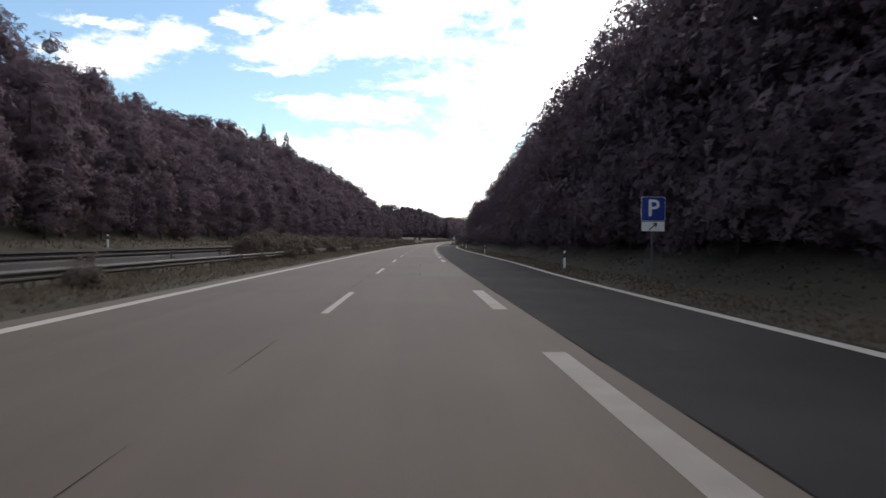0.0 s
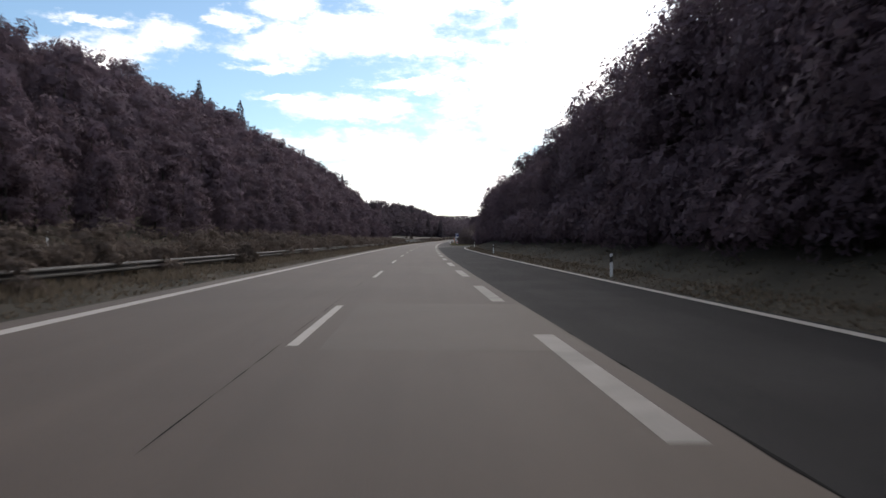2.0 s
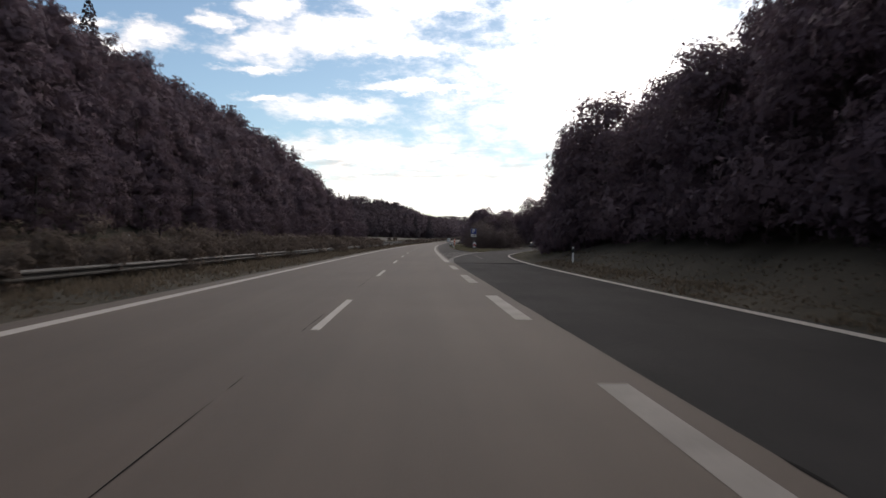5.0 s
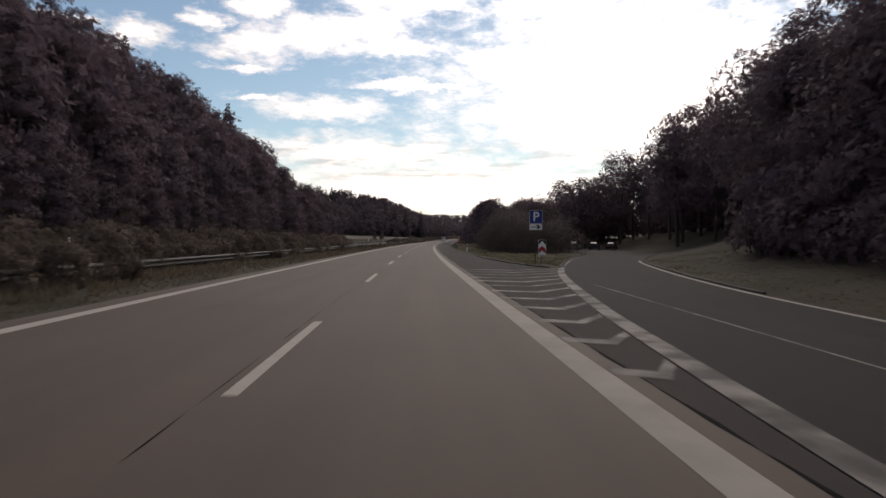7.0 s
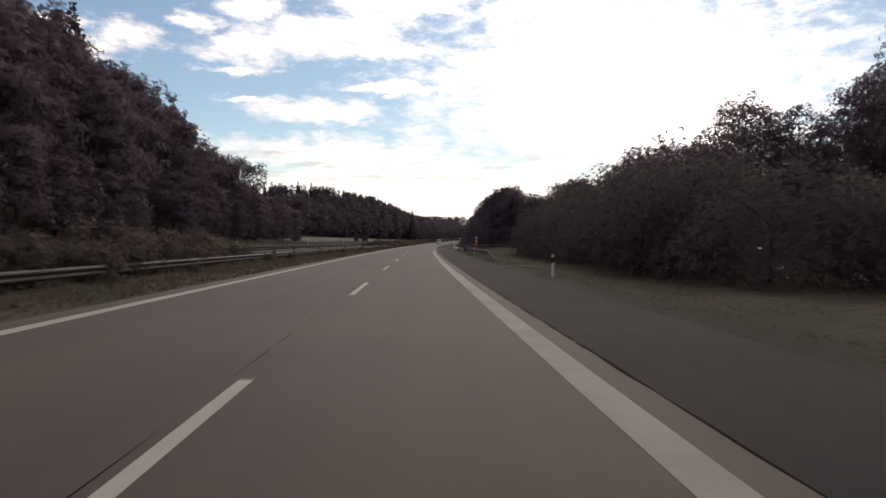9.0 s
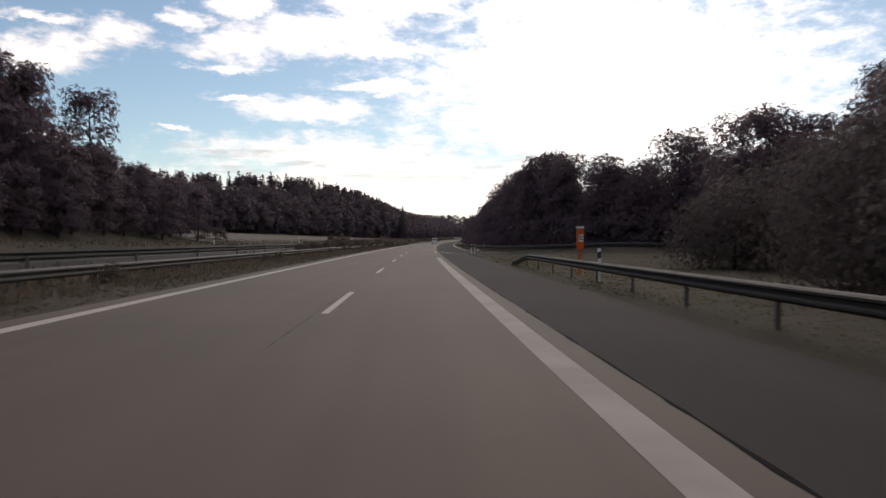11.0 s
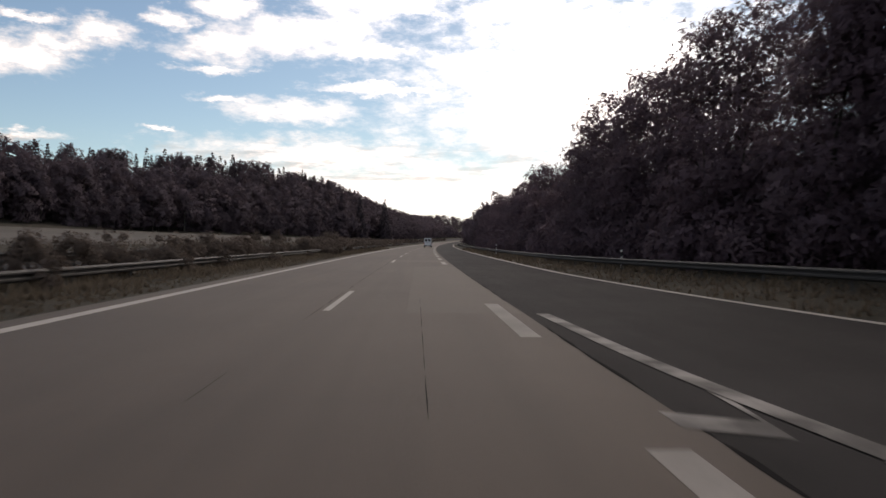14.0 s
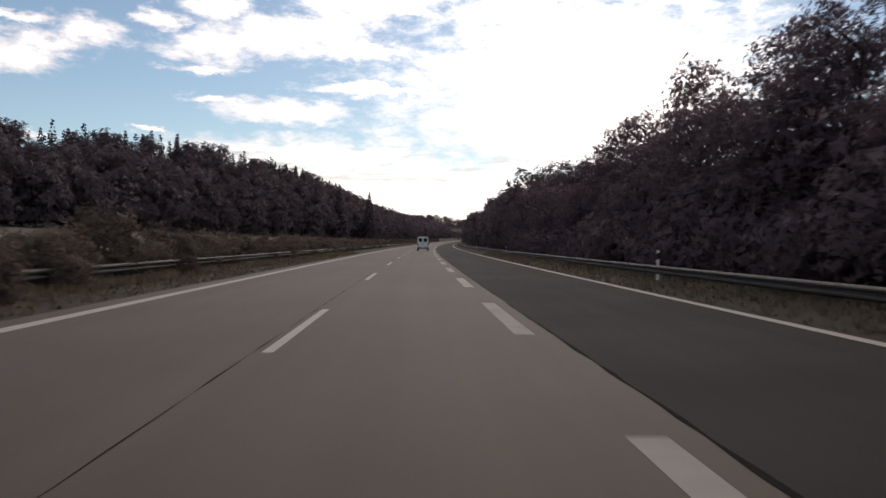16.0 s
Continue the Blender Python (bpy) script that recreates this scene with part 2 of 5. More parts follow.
MAT = dict(
    stubble=material("stubble_field", (0.115, 0.100, 0.086), 0.95, spec=0.1, vary=0.2, scale=0.15, fine=3, bump=0.8, bump_scale=8, second=(0.100, 0.088, 0.073), second_scale=0.04),
    concrete=material("worn_concrete", (0.0745, 0.0558, 0.0430), 0.8, vary=0.12, scale=0.35, fine=14, bump=0.25, bump_scale=60, second=(0.0655, 0.0490, 0.0378), second_scale=0.12, spec=0.3, streaks=0.55),
    patch=material("pale_concrete", (0.0780, 0.0610, 0.0480), 0.8, spec=0.3, vary=0.12, scale=0.6, fine=14, bump=0.25, bump_scale=60, random_by="object"),
    asphalt=material("dark_asphalt", (0.0175, 0.0163, 0.0171), 0.9, spec=0.10, vary=0.22, scale=0.4, fine=40, bump=0.5, bump_scale=90, second=(0.0240, 0.0224, 0.0224), second_scale=0.2, streaks=0.7),
    shoulder=material("brown_asphalt", (0.0400, 0.0345, 0.0320), 0.9, spec=0.12, vary=0.2, scale=0.4, fine=40, bump=0.5, bump_scale=90, second=(0.0330, 0.0290, 0.0275), second_scale=0.2, streaks=0.6),
    asphalt_grey=material("worn_asphalt", (0.0260, 0.0235, 0.0230), 0.9, spec=0.10, vary=0.22, scale=0.4, fine=40, bump=0.5, bump_scale=90, second=(0.0310, 0.0282, 0.0272), second_scale=0.2, streaks=0.7),
    dull_paint=material("dull_road_paint", (0.235, 0.214, 0.192), 0.8, spec=0.25, vary=0.18, scale=2.0, fine=25, bump=0.2, random_by="object", second=(0.20, 0.182, 0.163), second_scale=0.7),
    ramp=material("grey_asphalt", (0.0305, 0.0285, 0.0285), 0.9, spec=0.12, vary=0.2, scale=0.3, fine=40, bump=0.5, bump_scale=90, second=(0.0280, 0.0256, 0.0248), second_scale=0.15, streaks=0.6),
    paint=material("road_paint", (0.325, 0.295, 0.262), 0.8, spec=0.3, vary=0.14, scale=2.5, fine=25, bump=0.2, random_by="object"),
    worn_paint=material("worn_road_paint", (0.205, 0.190, 0.174), 0.8, spec=0.2, vary=0.4, scale=3.0, fine=18, bump=0.2, random_by="object", second=(0.062, 0.057, 0.053), second_scale=1.1),
    tar=material("tar_joint", (0.014, 0.013, 0.013), 0.95, spec=0.03, vary=0.3, scale=3, bump=0.2),
    soil=material("verge_soil", (0.0560, 0.0480, 0.0360), 0.95, spec=0.1, vary=0.4, scale=0.5, fine=8, bump=0.8, bump_scale=12, second=(0.038, 0.034, 0.025), second_scale=0.15),
    grass=leafy("grass_blades", (0.126, 0.103, 0.078), 0.15, 0.5),
    lawn=leafy("lawn_blades", (0.128, 0.118, 0.072), 0.12, 0.5),
    bark=material("bark", (0.05, 0.042, 0.036), 0.95, vary=0.4, scale=2, fine=14, bump=0.8, bump_scale=9),
    leaf=leafy("oak_leaves", (0.1221, 0.0863, 0.1040), 0.15, cut=0.085),
    leaf_b=leafy("beech_leaves", (0.1319, 0.0939, 0.1089), 0.15, cut=0.085),
    leaf_c=leafy("ash_leaves", (0.1123, 0.0816, 0.0981), 0.15, cut=0.085),
    # distant leaves: paler base colour, with the haze of distance painted in
    leaf_far_hazed=leafy("far_leaves", (0.1332, 0.1021, 0.1172), 0.2, cut=0.3),
    needle=leafy("spruce_needles", (0.0740, 0.0607, 0.0696), 0.2, 0.3),
    shrub=leafy("shrub_leaves", (0.132, 0.103, 0.086), 0.25, cut=0.05),
    thicket=leafy("thicket_leaves", (0.118, 0.093, 0.089), 0.12, cut=0.075),
    steel=material("galvanised_steel", (0.058, 0.054, 0.051), 0.7, 0.2, spec=0.2, vary=0.2, scale=1.5, fine=20, bump=0.05),
    dull_steel=material("weathered_steel", (0.11, 0.105, 0.10), 0.7, 0.3, vary=0.3, scale=1.5, fine=20, bump=0.1),
    white=material("white_plastic", (0.78, 0.77, 0.74), 0.5, vary=0.08, scale=3, bump=0.05),
    black=material("black_plastic", (0.02, 0.02, 0.02), 0.5, vary=0.2, scale=3, bump=0.05),
    blue=material("blue_sign_face", (0.014, 0.040, 0.22), 0.45, vary=0.1, scale=3, bump=0.0),
    red=material("red_sign_face", (0.45, 0.02, 0.025), 0.45, vary=0.1, scale=3, bump=0.0),
    orange=material("orange_enamel", (0.75, 0.12, 0.02), 0.4, vary=0.12, scale=3, bump=0.05),
    kerb=material("kerb_stone", (0.0750, 0.0680, 0.0600), 0.9, vary=0.3, scale=2, fine=20, bump=0.5, random_by="object"),
    van_white=material("white_car_paint", (0.72, 0.73, 0.74), 0.3, vary=0.05, scale=1, bump=0.0, spec=0.6),
    car_dark=material("dark_car_paint", (0.03, 0.032, 0.038), 0.25, 0.2, vary=0.08, scale=1, bump=0.0, spec=0.6),
    car_silver=material("silver_car_paint", (0.35, 0.36, 0.37), 0.3, 0.6, vary=0.06, scale=1, bump=0.0),
    glass=material("dark_window_glass", (0.02, 0.025, 0.03), 0.08, vary=0.1, scale=1, bump=0.0, spec=0.7),
    tyre=material("tyre_rubber", (0.015, 0.015, 0.015), 0.85, vary=0.2, scale=6, bump=0.2),
    lamp_red=material("red_lamp_lens", (0.35, 0.01, 0.01), 0.2, vary=0.05, scale=4, bump=0.0),
)

# ---- mesh helpers


def mesh_object(name, verts, faces, mat, parent=None, label="", smooth=False, plan=None):
    me = bpy.data.meshes.new(name)
    me.from_pydata([tuple(v) for v in verts], [], faces)
    me.materials.append(mat)
    if smooth:
        me.polygons.foreach_set("use_smooth", [True] * len(me.polygons))
    me.update()
    ob = new(name, me)
    if parent:
        ob.parent = parent
    if plan:
        at = me.attributes.new("plan", "FLOAT_VECTOR", "POINT")
        at.data.foreach_set("vector", [c for p_ in plan for c in p_])
    if label:
        tagged(ob, label)
    return ob


def part(name, bm, mat, parent=None, label="", smooth=False):
    me = bpy.data.meshes.new(name)
    bm.normal_update()
    bm.to_mesh(me)
    bm.free()
    me.materials.append(mat)
    if smooth:
        me.polygons.foreach_set("use_smooth", [True] * len(me.polygons))
    ob = new(name, me)
    if parent:
        ob.parent = parent
    if label:
        tagged(ob, label)
    return ob


def share(name, me, parent, m):
    ob = new(name, me)
    ob.parent = parent
    ob.matrix_basis = m
    return ob


def box(sx, sy, sz, at=(0, 0, 0), bevel=0.0, bm=None):
    made = bm is None
    bm = bm or bmesh.new()
    r = bmesh.ops.create_cube(bm, size=1.0, matrix=Matrix.Translation(at) @ Matrix.Diagonal((sx, sy, sz, 1)))
    if bevel:
        es = list({e for v in r["verts"] for e in v.link_edges})
        bmesh.ops.bevel(bm, geom=es, offset=bevel, segments=2, affect="EDGES")
    return bm


def rod(radius, z0, z1, at=(0, 0), sides=10, top=None, bm=None):
    bm = bm or bmesh.new()
    bmesh.ops.create_cone(bm, cap_ends=True, segments=sides, radius1=radius, radius2=radius if top is None else top, depth=z1 - z0,
                          matrix=Matrix.Translation((at[0], at[1], (z0 + z1) / 2)))
    return bm


def plate(points, y0, y1, bm=None):
    """A flat shape, drawn in x and z, with its thickness along y."""
    bm = bm or bmesh.new()
    f = [bm.verts.new((x, y0, z)) for x, z in points]
    b = [bm.verts.new((x, y1, z)) for x, z in points]
    n = len(points)
    bm.faces.new(f)
    bm.faces.new(b[::-1])
    for i in range(n):
        bm.faces.new((f[i], b[i], b[(i + 1) % n], f[(i + 1) % n]))
    bmesh.ops.recalc_face_normals(bm, faces=bm.faces[:])
    return bm


def empty(name, m, label="", category="", group="", kind=""):
    ob = new(name)
    ob.empty_display_size = 0.2
    ob.matrix_basis = m
    return tagged(ob, label, category, group, kind)


def strip(name, lefts, rights, s0, s1, z, mat, step=4.0, skirt=0.2, parent=None, across=1, label="", zfun=None):
    """A paved band between two lines, with its top at z and edges that go down by skirt."""
    n = max(1, int(math.ceil((s1 - s0) / step)))
    vs, fs, pl = [], [], []
    row = across + 1
    for i in range(n + 1):
        s = s0 + (s1 - s0) * i / n
        a = lefts(s) if callable(lefts) else lefts
        b = rights(s) if callable(rights) else rights
        for j in range(row):
            d = a + (b - a) * j / across
            vs.append(P(s, d, z + (zfun(s, d) if zfun else 0)))
            pl.append((d, s, 0))
        if skirt:
            pl += [(a, s, 0), (b, s, 0)]
            vs.append(P(s, a, z - skirt + (zfun(s, a) if zfun else 0)))
            vs.append(P(s, b, z - skirt + (zfun(s, b) if zfun else 0)))
    w = row + (2 if skirt else 0)
    for i in range(n):
        p, q = i * w, (i + 1) * w
        for j in range(across):
            fs.append((p + j, p + j + 1, q + j + 1, q + j))
        if skirt:
            fs.append((p + row, p, q, q + row))
            fs.append((p + across, p + row + 1, q + row + 1, q + across))
    if skirt:
        e = n * w
        fs.append((row, row + 1, across, *range(across - 1, -1, -1)))
        fs.append((e + row, *range(e, e + across + 1), e + row + 1))
    return mesh_object(name, vs, fs, mat, parent, label, plan=pl)


# ---- lines of the plan
L_EDGE, LANE, BLOCK = -6.62, -1.82, 2.01     # centres of the left edge line, the lane line and the block line
CONC_L, CONC_R = -7.35, 2.49
RAMP_OUT = [(-60, 6.6), (10, 6.72), (30, 6.85), (55, 7.5), (150, 7.55), (185, 7.7), (202, 8.2), (216, 9.1), (229, 10.7), (248, 14.7), (262, 18.4), (276, 23.6), (290, 29.0), (310, 34.5), (400, 38.0)]
RAMP_IN = [(196, 2.3), (207, 2.75), (215, 3.5), (222, 4.35), (236, 6.5), (245.3, 8.4), (255.9, 10.9), (266, 13.6), (275.4, 16.4), (292, 21.0), (320, 25.0), (400, 26.0)]
SHOULDER = [(196, 2.6), (207, 2.75), (215, 3.5), (222, 4.35), (236, 6.5), (243.5, 7.95), (245.2, 7.7), (246.3, 7.2), (249.3, 6.65), (255.7, 6.15), (267, 5.55), (290, 5.45), (340, 5.5), (375, 5.75), (400, 6.0), (405.5, 5.85)]
ENTRY_IN = [(376, 23.0), (390, 14.5), (399, 9.8), (405.6, 6.5), (408.9, 5.7), (412.2, 4.5), (420.4, 3.2), (428, 2.75)]
ENTRY_OUT = [(366, 30.0), (385, 21.5), (400, 15.5), (410, 12.7), (417, 11.2), (430, 9.0), (445, 7.8), (460, 7.6), (1400, 7.5)]
RAIL_OUT = [(372, 30.0), (385, 23.5), (400, 17.6), (415, 14.2), (433, 11.8), (460, 9.6), (490, 9.1), (1400, 9.1)]


def right_pavement(s):
    """The right-hand border of the paved ground next to the carriageway."""
    if s < 196:
        return curve(s, RAMP_OUT) + 0.25
    if s < 405.5:
        return curve(s, SHOULDER)
    return curve(s, ENTRY_OUT) + 0.25


def paved(s, d):
    """How far (s, d) lies inside the paved ground, in metres; negative outside."""
    v = min(d - (CONC_L - 0.1), right_pavement(s) - d)
    if 190 < s < 400:
        v = max(v, min(d - (curve(s, RAMP_IN) - 0.2), curve(s, RAMP_OUT) + 0.25 - d))
    if 366 < s < 440:
        lo = curve(s, ENTRY_IN) if s > 376 else 23.0
        v = max(v, min(d - lo, curve(s, ENTRY_OUT) + 0.25 - d))
    return max(v, min(d + 22.6, -12.4 - d))


WOOD_EDGE = [(520, -125), (560, -112), (600, -97), (667, -74), (767, -44), (900, -37), (1300, -35)]
HILL_RISE = [(95, 0.70), (130, 0.77), (160, 0.86), (215, 1.0)]
G_LEFT_A = [(-400, 34), (-120, 27), (-70, 24), (-55, 18.5), (-40, 10.0), (-34, 6.0), (-27, 1.3), (-22.6, 0.75), (-22, 0.7), (-12.4, 0.32), (-11, 0.2), (-9, 0.08), (-7.6, 0.0)]
G_LEFT_B = [(-400, 14), (-120, 5.0), (-80, 3.3), (-40, 1.7), (-27, 1.0), (-22.6, 0.75), (-22, 0.7), (-12.4, 0.32), (-11, 0.2), (-9, 0.08), (-7.6, 0.0)]
G_RIGHT_A = [(7.8, 0.0), (9.2, 0.12), (14, 1.9), (25, 4.2), (60, 7), (400, 22)]
G_BESIDE_RAMP = [(-60, 0.0), (0.3, 0.0), (2, 0.1), (6, 0.9), (14, 3.2), (30, 6.0), (400, 22)]
G_RIGHT_C = [(6, 0.0), (9.5, 0.0), (13, 0.25), (20, 1.0), (40, 2.0), (400, 16)]


def smooth(x, a, b):
    t = min(1.0, max(0.0, (x - a) / (b - a)))
    return t * t * (3 - 2 * t)


def ground_z(s, d):
    if d < 0:
        k = smooth(s, 350, 440)
        z = lerp(d, G_LEFT_A)
        if d < -27:
            z = 1.3 + (z - 1.3) * lerp(s, HILL_RISE)
        z = z * (1 - k) + lerp(d, G_LEFT_B) * k
        if s > 505 and d < -35:
            z += (6.0 + 8.8 * smooth(s, 620, 730)) * smooth(curve(s, WOOD_EDGE) - d, 0, 36) * (1 - 0.5 * smooth(s, 850, 1010))
        z += lerp(d, [(-600, 12), (-200, 18), (-100, 8), (-40, 5)]) * smooth(s, 1650, 1900)
    else:
        a, c = lerp(d, G_RIGHT_A), lerp(d, G_RIGHT_C)
        b = lerp(d - curve(s, RAMP_OUT), G_BESIDE_RAMP)
        k1, k3 = smooth(s, 185, 215), smooth(s, 345, 400)
        z = a * (1 - k1) + b * k1
        z = z * (1 - k3) + c * k3
    return z


def sheet_z(s, d):
    """The ground sheet: dips under the paving and stays just below its border."""
    z = ground_z(s, d)
    if -30 < d < 45:
        v = paved(s, d)
        if v > 0:
            return z - min(0.12, 0.03 + 0.1 * v) if d > -12 and d < 9 else z - 0.10
        z = z - 0.03 * max(0.0, 1 + v / 0.7) + (0.13 if d > 0 else 0.06) * smooth(-v, 0.1, 0.9) + 0.05 * noise.noise((s * 0.35, d * 0.5, 0)) * min(1.0, -v / 2)
    return z


# ---- ground sheet
def ground():
    ss = [-900, -500, -250, -120, -60] + list(range(-30, 200, 3)) + [200 + 1.5 * i for i in range(160)] + list(range(440, 700, 4)) + list(range(700, 1200, 20)) + list(range(1200, 2600, 100)) + [2800, 3200, 3800]
    dd = [-2500, -1200, -600, -300, -180, -120, -90, -70, -55, -45, -36, -30, -27, -25, -23.5, -22.7, -22.3, -18, -13, -12.5, -12, -11, -10, -9.2, -8.6, -8, -7.6, -7.3, -6, -2, 1.5, 2.5]
    dd += [3 + 0.5 * i for i in range(36)] + [21 + i for i in range(20)] + [42, 46, 52, 60, 75, 100, 150, 250, 500, 1000, 1800]
    vs = [P(s, d, sheet_z(s, d)) for s in ss for d in dd]
    w = len(dd)
    fs = [(i * w + j, i * w + j + 1, (i + 1) * w + j + 1, (i + 1) * w + j) for i in range(len(ss) - 1) for j in range(w - 1)]
    ob = mesh_object("ground", vs, fs, MAT["soil"], smooth=True)
    return tagged(ob, "brownish grass and soil of the motorway verges and fields", "ground", kind="structure")


ground()

# ---- paving
road = tagged(strip("road", CONC_L, CONC_R, -60, 1275, 0.0, MAT["concrete"], across=4, step=5), "worn grey-brown concrete motorway carriageway with two lanes", "road", kind="structure")
tagged(strip("exit_lane", CONC_R + 0.004, right_pavement, -60, 196, -0.006, MAT["asphalt"], step=1.5), "dark asphalt exit lane", "road", kind="structure")
tagged(strip("hard_shoulder", CONC_R + 0.004, right_pavement, 196.004, 405.496, -0.006, MAT["shoulder"], step=1.5), "brownish grey asphalt of the gore and the hard shoulder", "road", kind="structure")
tagged(strip("entry_lane", CONC_R + 0.004, right_pavement, 405.5, 1275, -0.006, MAT["asphalt_grey"], step=1.5), "dark grey asphalt entry lane", "road", kind="structure")


def first_exit():
    return strip("exit_ramp", lambda s: max(right_pavement(max(s, 196.0)) - 0.03, curve(s, RAMP_IN) - 0.2) if s < 245.2 else curve(s, RAMP_IN) - 0.2,
                 lambda s: max(curve(s, RAMP_OUT) + 0.25, right_pavement(s) + 0.01) if s > 196 else curve(s, RAMP_OUT) + 0.246, 195.98, 400, -0.002, MAT["ramp"], step=1.5, across=4)


tagged(first_exit(), "grey asphalt ramp that curves into the rest area", "road", kind="structure")
tagged(strip("entry_ramp", lambda s: max(curve(s, ENTRY_IN), curve(s, SHOULDER) + 0.004), lambda s: curve(s, ENTRY_OUT) + 0.25, 376, 405.6, 0.004, MAT["ramp"], step=1.5, across=3,
             zfun=lambda s, d: 0.9 * max(0.0, ground_z(s, d)) * smooth(d, 9, 14)), "grey asphalt ramp that joins from the rest area", "road", kind="structure")
tagged(strip("opposite_carriageway", -22.5, -12.5, -100, 1270, 0.0, MAT["ramp"], across=1, zfun=lambda s, d: 0.72 if d < -20 else 0.34), "pale grey asphalt of the opposite carriageway", "road", kind="structure")
tagged(strip("field", lambda s: max(curve(s, WOOD_EDGE), -125) - 2, -26.5, 430, 790, 0.10, MAT["stubble"], across=14, step=6, zfun=ground_z), "pale stubble field between the motorway and the wood", "field", kind="structure")

# ---- markings
def marking(name, a, b, s0, s1, mat="paint", parent=None, step=3.0, z=0.004):
    return strip(name, a, b, s0, s1, z, MAT[mat], parent=parent, skirt=0, step=step)


SOLID = [(197, 1.84), (232, 1.79), (259, 1.71), (380, 1.66)]     # inner side of the solid line
lane_line = empty("lane_line", Matrix(), "white painted dashes between the two lanes", "lane line", kind="structure")
for n in range(-1, 50):
    if n == 24:
        continue
    s = 14.33 + 18 * n
    marking("dash", LANE - 0.08, LANE + 0.08, s, s + 6, parent=lane_line)
tagged(marking("left_edge_line", L_EDGE - 0.13, L_EDGE + 0.20, -60, 1300), "solid white line along the median", "road marking", kind="structure")
block_line = empty("block_line", Matrix(), "broad white blocks between lane and side lane", "lane line", kind="structure")
for n in range(-1, 16):
    s = 3.4 + 12.05 * n
    if not 26 < s < 40:
        marking("block", BLOCK - 0.17, BLOCK + 0.17, s, s + 6, "dull_paint", parent=block_line)
for n in range(0, 40):
    s = 412.3 + 12 * n
    if not (430 < s < 450):
        marking("block", BLOCK - 0.17, BLOCK + 0.17, s, s + 6, "dull_paint", parent=block_line)
tagged(marking("lane_edge_line", lambda s: lerp(s, SOLID), lambda s: lerp(s, SOLID) + 0.41, 197, 387, "dull_paint"), "broad solid white line along the shoulder", "road marking", kind="structure")
tagged(marking("exit_edge_line", lambda s: curve(s, RAMP_OUT) - lerp(s, [(190, 0.28), (225, 0.14)]), lambda s: curve(s, RAMP_OUT) + 0.03, -60, 262, z=0.006), "solid white line along the exit lane", "road marking", kind="structure")
tagged(marking("gore_line", lambda s: curve(s, RAMP_IN) - 0.18, lambda s: curve(s, RAMP_IN) + 0.18, 197, 245.5, "worn_paint", step=1.5, z=0.008), "broad worn white line along the gore", "road marking", kind="structure")
tagged(marking("ramp_edge_line", lambda s: curve(s, RAMP_IN) + 0.10, lambda s: curve(s, RAMP_IN) + 0.22, 248, 272, "worn_paint", step=1.5, z=0.006), "white line along the ramp kerb", "road marking", kind="structure")
tagged(marking("ramp_seam", lambda s: 5.50 + 0.038 * (s - 209), lambda s: 5.56 + 0.038 * (s - 209), 207, 230, "worn_paint", step=1.5, z=0.004), "faded white line along the ramp", "road marking", kind="structure")
tagged(marking("entry_gore_line", lambda s: curve(s, ENTRY_IN) - 0.02, lambda s: curve(s, ENTRY_IN) + 0.26, 405.8, 428, "worn_paint", step=1.0, z=0.007), "worn white line along the entry gore", "road marking", kind="structure")
tagged(marking("entry_edge_line", lambda s: curve(s, ENTRY_OUT) - 0.26, lambda s: curve(s, ENTRY_OUT) + 0.04, 407.4, 1300, step=2.5, z=0.004), "solid white line along the entry lane", "road marking", kind="structure")


def chevron(s, apex_d, left_d, right, back, rise, width, parent, z):
    """One bent hatch stripe: across from the lane line, then forward to the gore line."""
    s_r = s + rise
    r = right(s_r)
    pts = [(s, left_d), (s - back, apex_d), (s_r, r)]
    vs = []
    for a, d in pts:
        vs += [P(a, d, z), P(a + width, d if d < r - 0.01 else right(a + width), z)]
    mesh_object("stripe", vs, [(0, 2, 3, 1), (2, 4, 5, 3)], MAT["worn_paint"], parent)


hatch = empty("exit_hatching", Matrix(), "worn white chevron hatching ahead of the island", "road marking", kind="structure")
for n in range(12):
    s = 213.4 + 2.58 * n
    wdt = curve(s, RAMP_IN) - 2.3
    chevron(s, 2.3 + 0.5 * wdt, 2.27, lambda q: curve(q, RAMP_IN) - 0.22, 0.15 + 0.12 * wdt, 0.55 * min(3.0, wdt), 0.48, hatch, 0.0045)
hatch = empty("entry_hatching", Matrix(), "worn white chevron hatching beside the entry lane", "road marking", kind="structure")
for n in range(6):
    s = 407.4 + 2.3 * n
    wdt = curve(s, ENTRY_IN) - 2.4
    chevron(s, 2.4 + 0.74 * wdt, 2.35, lambda q: curve(q, ENTRY_IN) - 0.04, 0.35, 0.9, 0.55, hatch, 0.0045)

def joint(name, d, s0, s1, width, fill, label):
    """A tar-filled joint that has broken out here and there: runs of uneven width, with gaps."""
    rng = random.Random(name)
    vs, fs, q = [], [], s0
    while q < s1:
        run = rng.uniform(0.5, 3.0)
        if rng.random() < fill:
            for i in range(4):
                at_, w = q + run * i / 3, width * (rng.uniform(0.5, 1.4) if 0 < i < 3 else 0.25)
                off = rng.uniform(-0.4, 0.4) * width
                vs += [P(at_, d + off - w, 0.0036), P(at_, d + off + w, 0.0036)]
            k = len(vs) - 8
            fs += [(k + 2 * i, k + 2 * i + 1, k + 2 * i + 3, k + 2 * i + 2) for i in range(3)]
        q += run * rng.uniform(0.9, 1.2)
    return tagged(mesh_object(name, vs, fs, MAT["tar"]), label, "road joint", kind="structure")


